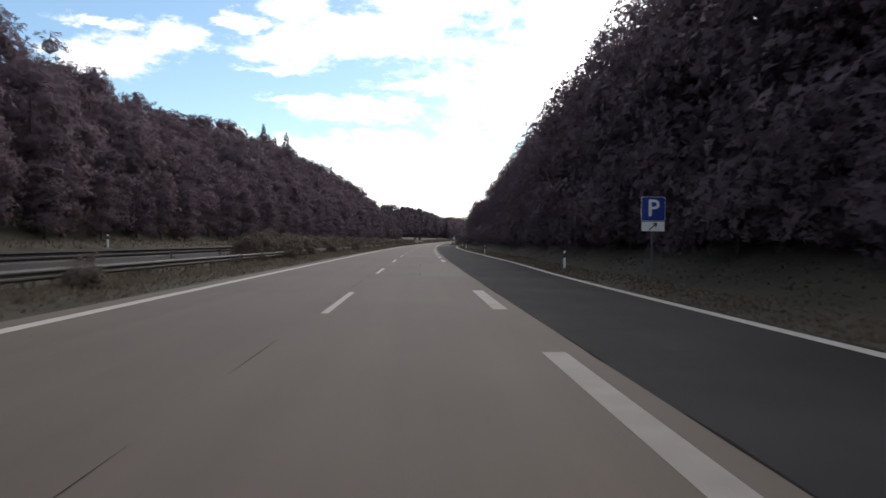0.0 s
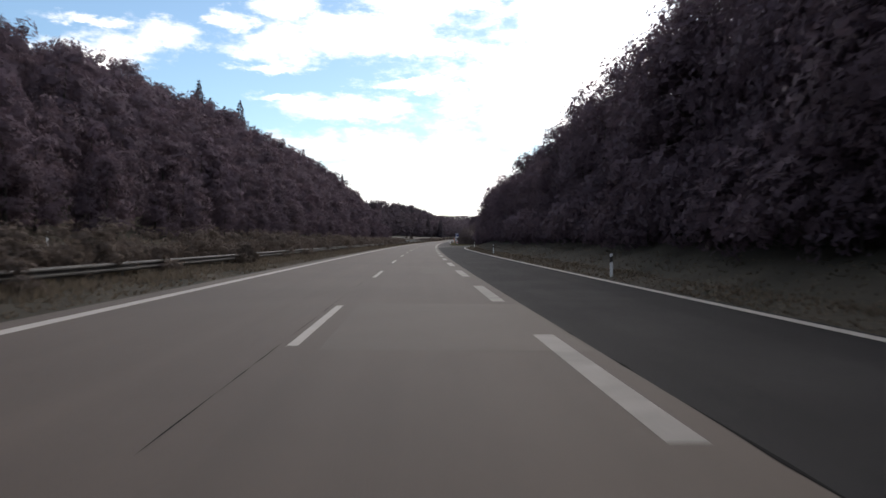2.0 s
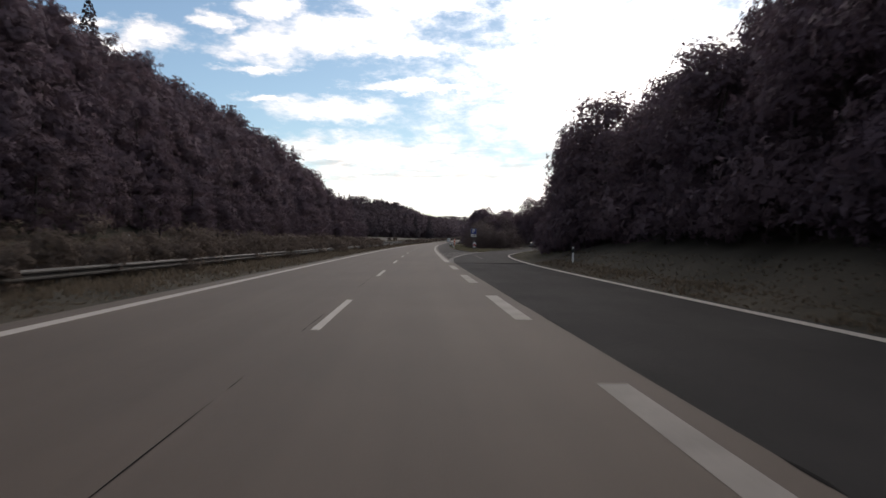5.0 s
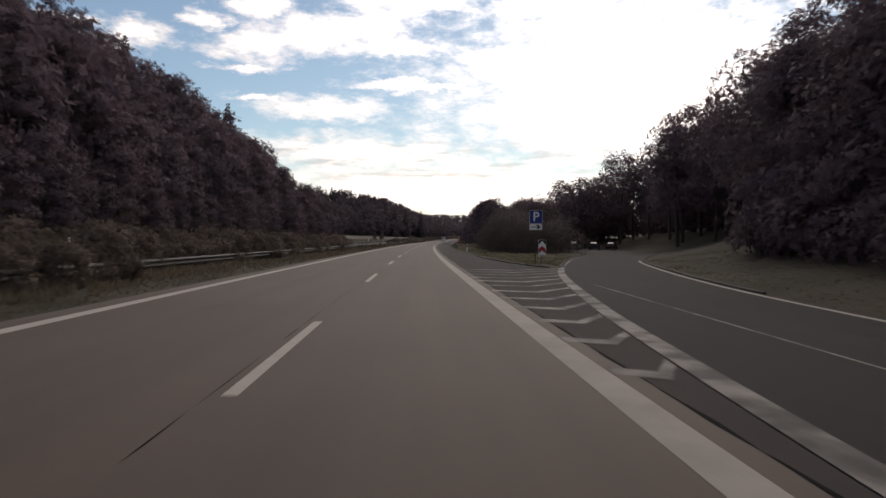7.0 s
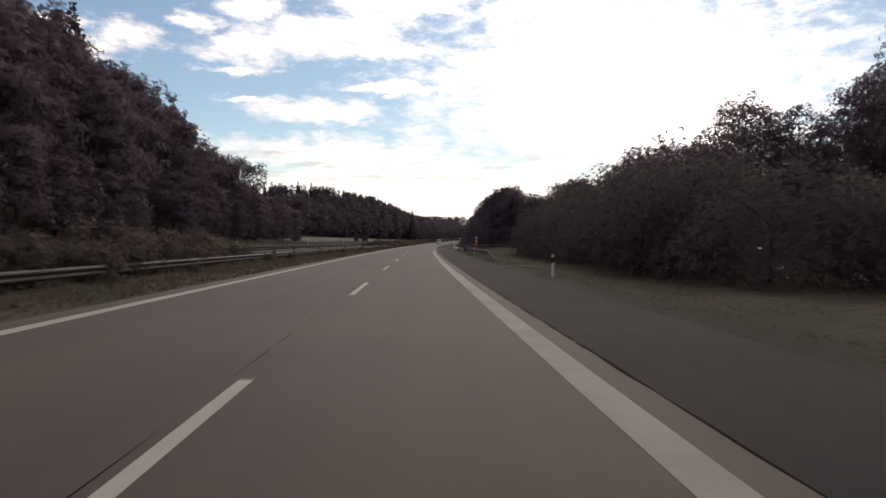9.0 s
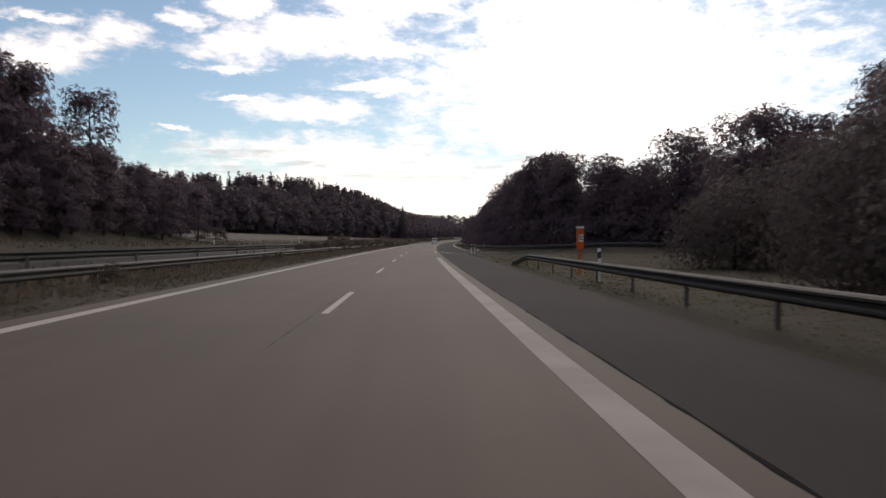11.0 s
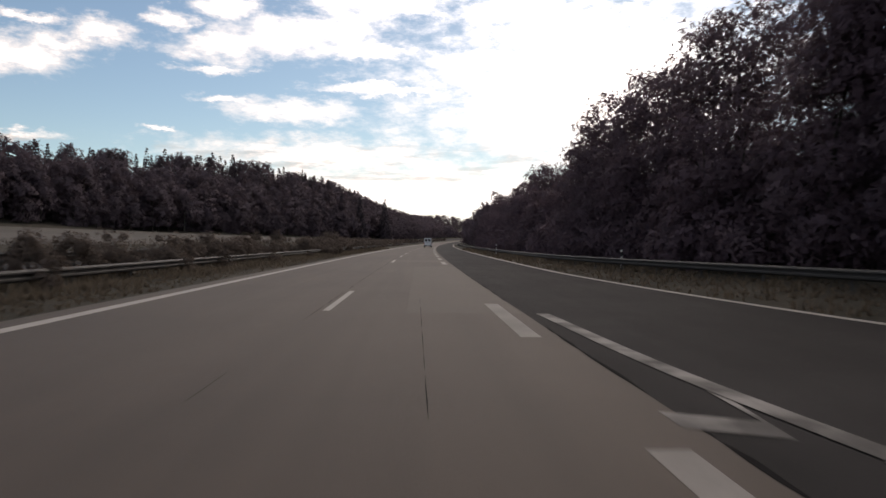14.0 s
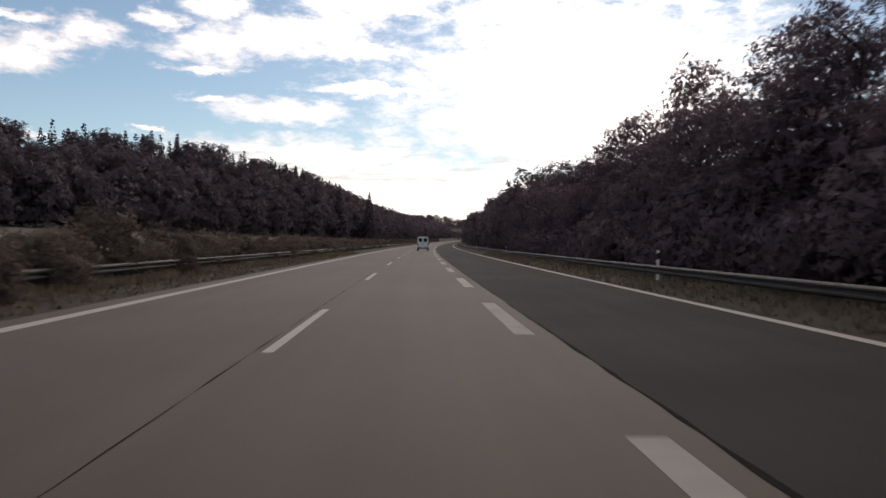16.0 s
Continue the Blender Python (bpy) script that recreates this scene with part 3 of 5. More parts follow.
joint("lane_joint", LANE - 0.195, -60, 430, 0.008, 0.55, "patchy dark joint between the lanes")
joint("lane_joint", LANE - 0.195, 430, 1000, 0.013, 0.92, "dark tar-filled joint between the lanes")
joint("slab_joint", 0.22, 30, 46.5, 0.008, 0.6, "dark joint beside the repaired slabs")
joint("slab_joint", 0.25, 396.5, 432, 0.005, 0.7, "dark joint beside the repaired slabs")
joint("edge_joint", CONC_R + 0.01, -60, 190, 0.022, 0.5, "dark broken joint at the concrete edge")
joint("edge_joint", CONC_R + 0.01, 190, 1000, 0.032, 0.85, "dark broken joint at the concrete edge")
for s0, s1, d0, d1 in ((30, 46.5, 0.22, CONC_R - 0.06), (68, 75, -1.4, CONC_R - 0.06), (90, 97, 0.1, CONC_R - 0.06), (400.5, 411, 0.25, CONC_R - 0.06), (396.5, 400.2, -1.6, CONC_R - 0.06), (428, 456, -0.05, CONC_R - 0.06), (466, 470, -1.6, CONC_R - 0.06)):
    slab = tagged(strip("repair_slab", d0, d1, s0, s1, 0.003, MAT["patch"], skirt=0, parent=road, step=4), "paler repaired concrete slab")


# ---- kerbs
def kerb_mesh(length, mat):
    bm = box(0.14, length - 0.012, 0.30, (0, 0, -0.02), 0.014)
    me = bpy.data.meshes.new("kerb_stone")
    bm.to_mesh(me)
    bm.free()
    me.materials.append(MAT[mat])
    return me


KERB = kerb_mesh(1.0, "kerb")


def kerb_line(name, line, s0, s1, label, z=None):
    holder = empty(name, Matrix(), label, "kerb", kind="structure")
    s = s0
    while s < s1:
        a, b = P(s, line(s)), P(s + 0.5, line(s + 0.5))
        ds = 0.5 / (b - a).length
        e = min(s1, s + ds)
        a, b = P(s, line(s)), P(e, line(e))
        mid, v = (a + b) / 2, b - a
        zz = 0.0 if z is None else z((s + e) / 2, line(s))
        m = Matrix.Translation(mid + Vector((0, 0, zz - 0.070))) @ Matrix.Rotation(math.atan2(-v.x, v.y), 4, "Z")
        share("kerb_stone", KERB, holder, m)
        s = e


kerb_line("island_kerb", lambda s: curve(s, SHOULDER) + 0.08, 245.4, 272, "low dark kerb stones round the grass island")
kerb_line("ramp_kerb", lambda s: curve(s, RAMP_IN) - 0.12, 245.8, 292, "low kerb stones between grass island and ramp")
kerb_line("ramp_outer_kerb", lambda s: curve(s, RAMP_OUT) + 0.3, 226, 300, "low dark kerb stones along the lawn")
kerb_line("entry_kerb", lambda s: curve(s, SHOULDER) + 0.09, 388, 405.3, "low kerb stones at the tip of the entry island")


# ---- plants
def np_mesh(name, v, f, mats, mat_index=None, normals=None):
    me = bpy.data.meshes.new(name)
    me.vertices.add(len(v))
    me.vertices.foreach_set("co", np.asarray(v, dtype=np.float32).ravel())
    f = np.array(f, dtype=np.int32)
    if normals is not None:
        p, n = np.asarray(v), np.asarray(normals)
        away = (np.cross(p[f[:, 1]] - p[f[:, 0]], p[f[:, 2]] - p[f[:, 0]]) * n[f[:, 0]]).sum(1) < 0
        f[away] = f[away][:, ::-1]
    me.loops.add(f.size)
    me.loops.foreach_set("vertex_index", f.ravel())
    me.polygons.add(len(f))
    me.polygons.foreach_set("loop_start", np.arange(0, f.size, 3, dtype=np.int32))
    for m in mats:
        me.materials.append(m)
    if mat_index is not None:
        me.polygons.foreach_set("material_index", np.asarray(mat_index, dtype=np.int32))
    me.update(calc_edges=True)
    if normals is not None:
        me.polygons.foreach_set("use_smooth", np.ones(len(f), dtype=bool))
        me.normals_split_custom_set_from_vertices(np.asarray(normals, dtype=np.float32))
    return me


def unit(v):
    return v / np.maximum(1e-9, np.linalg.norm(v, axis=1, keepdims=True))


def leaf_triangles(rng, c, nrm, size, tilt=0.75):
    """Pointed leaf sprays at c, lying about square to nrm; points, faces and soft normals."""
    n = len(c)
    soft = np.repeat(unit(unit(nrm) + 0.12 * rng.normal(size=(n, 3))), 3, 0)
    nrm = unit(unit(nrm) + tilt * rng.normal(size=(n, 3)))
    u = unit(np.cross(nrm, rng.normal(size=(n, 3))))
    w = np.cross(nrm, u)
    k = (size * rng.uniform(0.6, 1.4, n))[:, None]
    v = np.stack([c + u * k * 0.8, c - u * k * 0.45 + w * k * 0.5, c - u * k * 0.45 - w * k * 0.5], 1).reshape(-1, 3)
    return v, np.arange(3 * n).reshape(-1, 3), soft


bm = bmesh.new()
bmesh.ops.create_icosphere(bm, subdivisions=1, radius=1.0)
ICO_V = np.array([v.co[:] for v in bm.verts])
ICO_F = np.array([[v.index for v in f.verts] for f in bm.faces])
bm.free()


def crown_arrays(seed, h, radius, low, lobes, leaves, size, core=0.7, lobe=0.36, flat=0.85, top_heavy=0.0, round_=0.8, tilt=0.42):
    """A crown of overlapping leafy lobes round the trunk; height h, from low * h upwards."""
    rng = np.random.default_rng(seed)
    vs, fs, ns, n0 = [], [], [], 0
    zz = np.sort(rng.uniform(0, 1, lobes))
    for i in range(lobes):
        z = low + (1 - low) * (0.06 + 0.84 * zz[i])
        q = (z - low) / (1 - low)
        prof = math.sin(math.pi * min(1.0, 0.16 + 0.80 * q ** (0.75 + top_heavy))) ** 0.7
        ang = 2.399 * i + rng.uniform(-0.5, 0.5)
        rr = radius * prof * rng.uniform(0.45, 0.78)
        lr = radius * lobe * rng.uniform(0.75, 1.25) * (0.55 + 0.45 * prof)
        c = np.array([rr * math.cos(ang), rr * math.sin(ang), z * h - lr * 0.1])
        m = max(6, int(leaves / lobes * (lr / (radius * lobe)) ** 2))
        d = unit(rng.normal(size=(m, 3)))
        d[:, 2] = np.where(d[:, 2] < -0.5, -d[:, 2], d[:, 2])
        bump = 1 + 0.22 * np.sin(d[:, 0] * 5 + i) * np.cos(d[:, 1] * 4 + 2 * i)
        p = c + d * (lr * bump * (0.35 + 0.78 * rng.uniform(0, 1, m) ** 0.5))[:, None] * np.array([1, 1, flat])
        v, f, sn = leaf_triangles(rng, p, round_ * d + (1.15 - round_) * unit(np.tile(np.array([[c[0], c[1], 0.6 * radius * (q - 0.3)]]), (m, 1))) + np.array([0, 0, 0.15]), size, tilt)
        vs.append(v), fs.append(f + n0), ns.append(sn)
        n0 += len(v)
        if core:
            ns.append(unit(ICO_V + np.array([0, 0, 0.1])))
            v = c + ICO_V * (lr * core * rng.uniform(0.8, 1.15, len(ICO_V)))[:, None] * np.array([1, 1, flat])
            vs.append(v), fs.append(ICO_F + n0)
            n0 += len(v)
    return np.concatenate(vs), np.concatenate(fs), np.concatenate(ns)


def conifer_arrays(seed, h, radius, tiers, per, size, taper=0.85):
    rng = np.random.default_rng(seed)
    vs, fs, ns, n0 = [], [], [], 0
    for i in range(tiers):
        q = i / tiers
        z = h * (0.08 + 0.92 * q)
        r = radius * (1 - q) ** taper * rng.uniform(0.85, 1.15) + 0.12
        m = max(10, int(per * (1 - q) + 8))
        a = rng.uniform(0, 2 * np.pi, m)
        branch = np.round(a * 7 / (2 * np.pi)) * 2 * np.pi / 7 + 0.3 * i
        a = 0.6 * branch + 0.4 * a
        t = rng.uniform(0.25, 1.0, m) ** 0.7
        p = np.stack([np.cos(a) * r * t, np.sin(a) * r * t, z - 0.42 * r * t + rng.normal(0, 0.12, m)], 1)
        nrm = np.stack([np.cos(a) * 0.5, np.sin(a) * 0.5, np.ones(m)], 1)
        v, f, sn = leaf_triangles(rng, p, nrm * np.array([2.4, 2.4, 1.0]), size * (0.6 + 0.5 * (1 - q)))
        vs.append(v), fs.append(f + n0), ns.append(sn)
        n0 += len(v)
    return np.concatenate(vs), np.concatenate(fs), np.concatenate(ns)


def trunk_arrays(seed, h, r, limbs=5, bare=0.3, reach=2.2):
    """A tapered trunk with a slight bend and limbs that thin out."""
    rng = np.random.default_rng(seed)
    vs, fs, n0 = [], [], 0

    def tube(points, radii, sides=7):
        nonlocal n0
        ring = np.linspace(0, 2 * np.pi, sides, endpoint=False)
        pts = np.array(points)
        ax = unit(np.gradient(pts, axis=0))
        for p, a, q in zip(pts, ax, radii):
            ref = np.array([1.0, 0, 0]) if abs(a[0]) < 0.8 else np.array([0, 1.0, 0])
            u = np.cross(a, ref)
            u /= np.linalg.norm(u)
            w = np.cross(a, u)
            vs.append(p + q * (np.cos(ring)[:, None] * u + np.sin(ring)[:, None] * w))
        k = len(pts)
        for i in range(k - 1):
            for j in range(sides):
                a, b = n0 + i * sides + j, n0 + i * sides + (j + 1) % sides
                fs.append((a, b, b + sides))
                fs.append((a, b + sides, a + sides))
        n0 += k * sides

    bend = rng.normal(0, 0.012 * h, 2)
    zs = np.array([-0.4, 0.3, 0.12 * h, 0.3 * h, 0.55 * h, 0.8 * h])
    tube([(bend[0] * (z / h) ** 2 * 4, bend[1] * math.sin(z / h * 4), z) for z in zs], [r * 1.35, r * 1.08, r, r * 0.8, r * 0.5, r * 0.15], 8)
    for i in range(limbs):
        z = h * (bare + (0.72 - bare) * i / max(1, limbs - 1))
        a = 2.4 * i + rng.uniform(0, 1)
        ln = reach * rng.uniform(0.7, 1.1)
        d = np.array([math.cos(a), math.sin(a), 0])
        tube([np.array([0, 0, z]) + d * ln * t + np.array([0, 0, ln * 0.8 * t ** 0.8]) for t in (0, 0.35, 0.7, 1.0)], [r * 0.42, r * 0.3, r * 0.18, r * 0.05], 5)
    return np.concatenate(vs), np.array(fs)


class Kind:
    """A kind of tree: a trunk mesh and a crown mesh that all trees of the kind share."""

    def __init__(self, name, crown, trunk, leaf, h):
        self.arrays, self.h, self.leaf = crown, h, leaf
        self.crown = np_mesh(name + "_crown", crown[0], crown[1], [leaf], normals=crown[2])
        self.trunk = np_mesh(name + "_trunk", *trunk, [MAT["bark"]])
        self.trunk_arrays = trunk


KINDS = {}
for i, (leaf, sd) in enumerate((("leaf", 11), ("leaf_b", 12), ("leaf_c", 13), ("leaf", 14))):
    KINDS["edge%d" % i] = Kind("edge_tree", crown_arrays(sd, 12, 3.6, 0.03, 34, 5000, 0.30, core=0, lobe=0.38, round_=0.55), trunk_arrays(sd, 12, 0.2, 4, 0.35, 1.8), MAT[leaf], 12)
for i, (leaf, sd) in enumerate((("leaf", 21), ("leaf_b", 22), ("leaf_c", 23))):
    KINDS["tall%d" % i] = Kind("tall_tree", crown_arrays(sd, 16, 4.6, 0.22, 44, 4800, 0.33, core=0, lobe=0.31, top_heavy=0.2), trunk_arrays(sd, 16, 0.19, 7, 0.25, 3.0), MAT[leaf], 16)
for i, (leaf, sd) in enumerate((("leaf", 31), ("leaf_b", 32), ("leaf_c", 33), ("leaf_b", 34))):
    KINDS["hill%d" % i] = Kind("hill_tree", crown_arrays(sd, 15, 3.9, 0.04, 26, 2800, 0.42, core=0.5, lobe=0.44, round_=0.4), trunk_arrays(sd, 15, 0.22, 3, 0.4, 2.0), MAT[leaf], 15)
for i, (leaf, sd) in enumerate((("leaf", 36), ("leaf_b", 37), ("leaf_c", 38), ("leaf_b", 39))):
    KINDS["wood%d" % i] = Kind("wood_tree", crown_arrays(sd, 15, 3.9, 0.04, 22, 1400, 0.56, core=0.5, lobe=0.46, round_=0.4), trunk_arrays(sd, 15, 0.22, 1, 0.4, 2.0), MAT[leaf], 15)
    KINDS["scrub%d" % i] = Kind("scrub", crown_arrays(sd + 50, 15, 3.9, 0.0, 18, 700, 0.66, core=0.5, lobe=0.5, round_=0.4), trunk_arrays(sd, 15, 0.22, 1, 0.4, 2.0), MAT[leaf], 15)
for i, (leaf, sd) in enumerate((("leaf_far_hazed", 41), ("leaf_far_hazed", 42), ("leaf_far_hazed", 43))):
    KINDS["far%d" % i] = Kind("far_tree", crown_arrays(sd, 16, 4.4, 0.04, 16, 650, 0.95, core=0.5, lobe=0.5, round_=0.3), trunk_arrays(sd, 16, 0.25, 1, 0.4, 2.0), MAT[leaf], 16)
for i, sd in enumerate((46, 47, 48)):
    KINDS["ridge%d" % i] = Kind("ridge_tree", crown_arrays(sd, 16, 4.6, 0.02, 14, 300, 1.25, core=0, lobe=0.5, round_=0.3), trunk_arrays(sd, 16, 0.25, 1, 0.4, 2.0), MAT["leaf_far_hazed"], 16)
for i, sd in enumerate((51, 52)):
    KINDS["spruce%d" % i] = Kind("spruce", conifer_arrays(sd, 20, 4.0, 34, 130, 0.6), trunk_arrays(sd, 20, 0.24, 1, 0.3, 0.6), MAT["needle"], 20)
    KINDS["farspruce%d" % i] = Kind("far_spruce", conifer_arrays(sd + 5, 20, 3.4, 22, 50, 0.85, 0.9), trunk_arrays(sd, 20, 0.24, 1, 0.3, 0.6), MAT["needle"], 20)
for i, sd in enumerate((61, 62, 63)):
    KINDS["bush%d" % i] = Kind("bush", crown_arrays(sd, 2.0, 1.25, 0.0, 18, 1400, 0.115, core=0.5, lobe=0.5, round_=0.3), trunk_arrays(sd, 1.8, 0.05, 4, 0.1, 0.7), MAT["shrub"], 2.0)
for i, sd in enumerate((71, 72)):
    KINDS["thicket%d" % i] = Kind("thicket", crown_arrays(sd, 5.0, 3.2, 0.0, 26, 5000, 0.175, core=0, lobe=0.42, round_=0.4), trunk_arrays(sd, 4.5, 0.09, 5, 0.1, 1.6), MAT["thicket"], 5.0)
for i, (leaf, sd) in enumerate((("leaf", 76), ("leaf_c", 77), ("leaf_b", 78))):
    KINDS["skirt%d" % i] = Kind("skirt", crown_arrays(sd, 3.0, 1.9, 0.0, 12, 800, 0.27, core=0, lobe=0.5, round_=0.4), trunk_arrays(sd, 2.6, 0.05, 3, 0.1, 1.0), MAT[leaf], 3.0)
for i, sd in enumerate((81, 82)):
    KINDS["weed%d" % i] = Kind("weed", crown_arrays(sd, 0.8, 0.55, 0.0, 7, 320, 0.12, core=0, lobe=0.5), trunk_arrays(sd, 0.7, 0.02, 3, 0.1, 0.3), MAT["shrub"], 0.8)

LABELS = {"edge": "bushy broadleaf tree at the edge of the wood", "tall": "tall broadleaf tree with an open dark crown", "hill": "rounded broadleaf tree on the wooded hillside",
          "spruce": "dark pointed spruce above the wood", "bush": "rounded brownish shrub in the median hedge", "thicket": "dense brownish thicket on the grass island", "weed": "low scrubby plant beside the median rail"}
RNG = random.Random(5)


def plant(kind, s, d, h, group, name=None, category="tree", widen=1.0):
    k = KINDS[kind]
    q = h / k.h
    base = kind.rstrip("0123456789")
    z = sheet_z(s, d) - (0.35 if base == "thicket" else 0.05)
    m = M(s, d, z, RNG.uniform(0, 360)) @ Matrix.Diagonal((q * widen, q * widen, q, 1))
    e = empty(name or ("tree" if base in ("edge", "tall", "hill") else base), m, LABELS.get(base, ""), category, group)
    share("trunk", k.trunk, e, Matrix())
    share("crown", k.crown, e, Matrix())
    return e


def mass(name, places, label, category, mat):
    """Many trees too far or too many to count, as one."""
    vs, fs, ns, n0, mi = [], [], [], 0, []
    mats = []
    for kind, s, d, h, widen in places:
        k = KINDS[kind]
        q = h / k.h
        a = RNG.uniform(0, 6.283)
        base = np.array(P(s, d, ground_z(s, d) - 0.1))
        ca, sa = math.cos(a), math.sin(a)
        rot = np.array([[ca, sa, 0], [-sa, ca, 0], [0, 0, 1]])
        for arr, mt in ((k.arrays, k.leaf), (k.trunk_arrays, MAT["bark"])):
            if mt not in mats:
                mats.append(mt)
            v = (arr[0] * np.array([q * widen, q * widen, q])) @ rot + base
            side = unit(arr[0] * np.array([1, 1, 0]) + 1e-4) if len(arr) < 3 else arr[2]
            ns.append(side @ rot)
            vs.append(v), fs.append(arr[1] + n0), mi.append(np.full(len(arr[1]), mats.index(mt)))
            n0 += len(v)
    me = np_mesh(name, np.concatenate(vs), np.concatenate(fs), mats, np.concatenate(mi), np.concatenate(ns))
    return tagged(new(name, me), label, category, kind="stuff")


def row(s0, s1, step, d, h0, h1, kinds, jd=0.8, js=0.25):
    """Places along the road, unevenly spaced: kind, s, d, height, widening. h0 may be a line of heights, h1 its scatter."""
    out_, s = [], s0
    while s < s1:
        dd = (d(s) if callable(d) else d) + RNG.uniform(-jd, jd)
        k, along = RNG.choice(kinds), s + RNG.uniform(-js, js) * step
        h = h0(along) * RNG.uniform(1 - h1, 1 + h1) if callable(h0) else RNG.uniform(h0, h1)
        out_.append((k, along, dd, h, RNG.uniform(0.9, 1.15)))
        s += step
    return out_


WOOD = ["wood0", "wood1", "wood2", "wood3"]
SCRUB = ["scrub0", "scrub1", "scrub2", "scrub3"]
HILL = ["hill0", "hill1", "hill2", "hill3"]
EDGE = ["edge0", "edge1", "edge2", "edge3"]
TALL = ["tall0", "tall1", "tall2"]
FAR = ["far0", "far1", "far2"]
RIDGE = ["ridge0", "ridge1", "ridge2"]
BUSH = ["bush0", "bush1", "bush2"]
SKIRT = ["skirt0", "skirt1", "skirt2"]

# left-hand hillside wood
WOOD_TOP = [(70, 1.20), (88, 1.08), (120, 1.06), (352, 1.06), (372, 0.88), (398, 0.62)]
for k, s, d, h, w in row(22, 402, 4.6, -27.6, 5.0, 8.5, HILL, 0.9):
    plant(k, s, d, h, "hillside trees", widen=w * 1.15)
back = row(18, 398, 5.4, -32.0, 11.0, 14.0, WOOD, 1.0) + row(10, 396, 5.6, -37.5, 14, 18, WOOD, 1.4) + row(10, 385, 6.0, -44.5, 15, 18.5, WOOD, 1.6) + row(20, 370, 6.4, -52.0, 15, 18.5, WOOD, 2.0) + row(60, 350, 7.5, -61, 14, 17, FAR, 2.0)
back = [(k, s, d, h * (0.3 + 0.7 * lerp(s, HILL_RISE)) * lerp(s, WOOD_TOP), w) for k, s, d, h, w in back]
mass("hillside_wood", back, "dense broadleaf wood covering the hillside", "woods", None)
for s, d, h in ((266, -58.5, 24), (259, -61, 20), (236, -57, 19), (222, -55, 21), (325, -52, 20), (344, -40, 19)):
    plant(RNG.choice(["spruce0", "spruce1"]), s, d, h, "spruces")
for s, d, h in ((404, -29, 7.4), (409, -27.5, 7), (413, -31, 7.6), (398, -35, 7.6), (404, -38, 8), (411, -36, 8.4), (421, -39, 9.5), (428, -42, 8.5), (416, -43, 10.5)):
    plant(RNG.choice(HILL), s, d, h, "hillside trees", widen=1.2)
for s, d, h in ((389, -31.0, 13.6), (378, -31, 13)):
    plant("edge1", s, d, h, "hillside trees", widen=0.85)

# far-left wood beyond the field
woods = []
for off, h0, h1, kinds in ((0, 12, 16, FAR), (5, 16, 20, FAR), (12, 18, 22, FAR), (20, 18.5, 21, ["far1", "farspruce1", "far0"]), (28, 18, 22, ["farspruce0", "far2", "farspruce1"]), (36, 18.5, 22.5, ["farspruce0", "farspruce1", "far0"])):
    woods += row(500, 1010, 6.6 + off * 0.02, lambda s, o=off: curve(s, WOOD_EDGE) - o, h0, h1, kinds, 1.6)
woods += row(650, 1010, 7.5, lambda s: curve(s, WOOD_EDGE) - 43, 19, 22.5, ["farspruce0", "farspruce1", "far1"], 1.6)
mass("far_wood", woods, "dark mixed wood with spruce tops beyond the field", "woods", None)
for s, d, h in ((796, -33, 24), (772, -43, 24), (757, -50, 23)):
    plant("spruce0", s, d, h, "spruces")

# right-hand wood before the exit
for k, s, d, h, w in row(16, 70, 4.2, 13.2, 12, 14.5, EDGE, 0.6) + row(70, 128, 4.4, lambda s: lerp(s, [(70, 13.4), (100, 14.2)]), 10.5, 13.0, EDGE, 0.7) + row(128, 196, 4.4, lambda s: lerp(s, [(128, 14.0), (150, 13.4), (180, 13.8), (196, 14.6)]), lambda s: lerp(s, [(128, 8.2), (145, 8.2), (152, 9.6), (172, 9.6), (196, 8.4)]), 0.12, EDGE, 0.7):
    plant(k, s, d, h, "trees of the right-hand wood", widen=w)
for k, s, d, h, w in row(20, 80, 5.0, 17.2, lambda s: lerp(s, [(50, 17.5), (62, 14.5)]), 0.09, TALL + EDGE[:2], 1.0) + row(80, 130, 5.2, 17.5, 13.5, 16.5, TALL + EDGE[:2], 1.0) + row(130, 196, 5.2, 17.6, 10.5, 13.5, TALL + EDGE[:2], 1.0):
    plant(k, s, d, h, "trees of the right-hand wood", widen=w)
mass("right_wood", row(15, 205, 6, 23, 12, 15, WOOD, 1.5) + row(15, 215, 7, 30, 12, 15, WOOD, 1.5), "dense broadleaf wood behind the road edge", "woods", None)

plant("tall1", 164, 16.6, 13.2, "trees of the right-hand wood")
for k, s, d, h, w in (("edge0", 428, 17.8, 13.0, 1.0), ("edge2", 422.5, 19.0, 14.0, 1.0), ("edge1", 433, 18.2, 12.2, 1.0), ("edge3", 436.5, 15.6, 13.2, 0.7), ("tall0", 430, 20.5, 15.0, 1.0), ("tall2", 424, 17.0, 14.0, 1.0)):
    plant(k, s, d, h, "trees of the wood after the entry", widen=w)

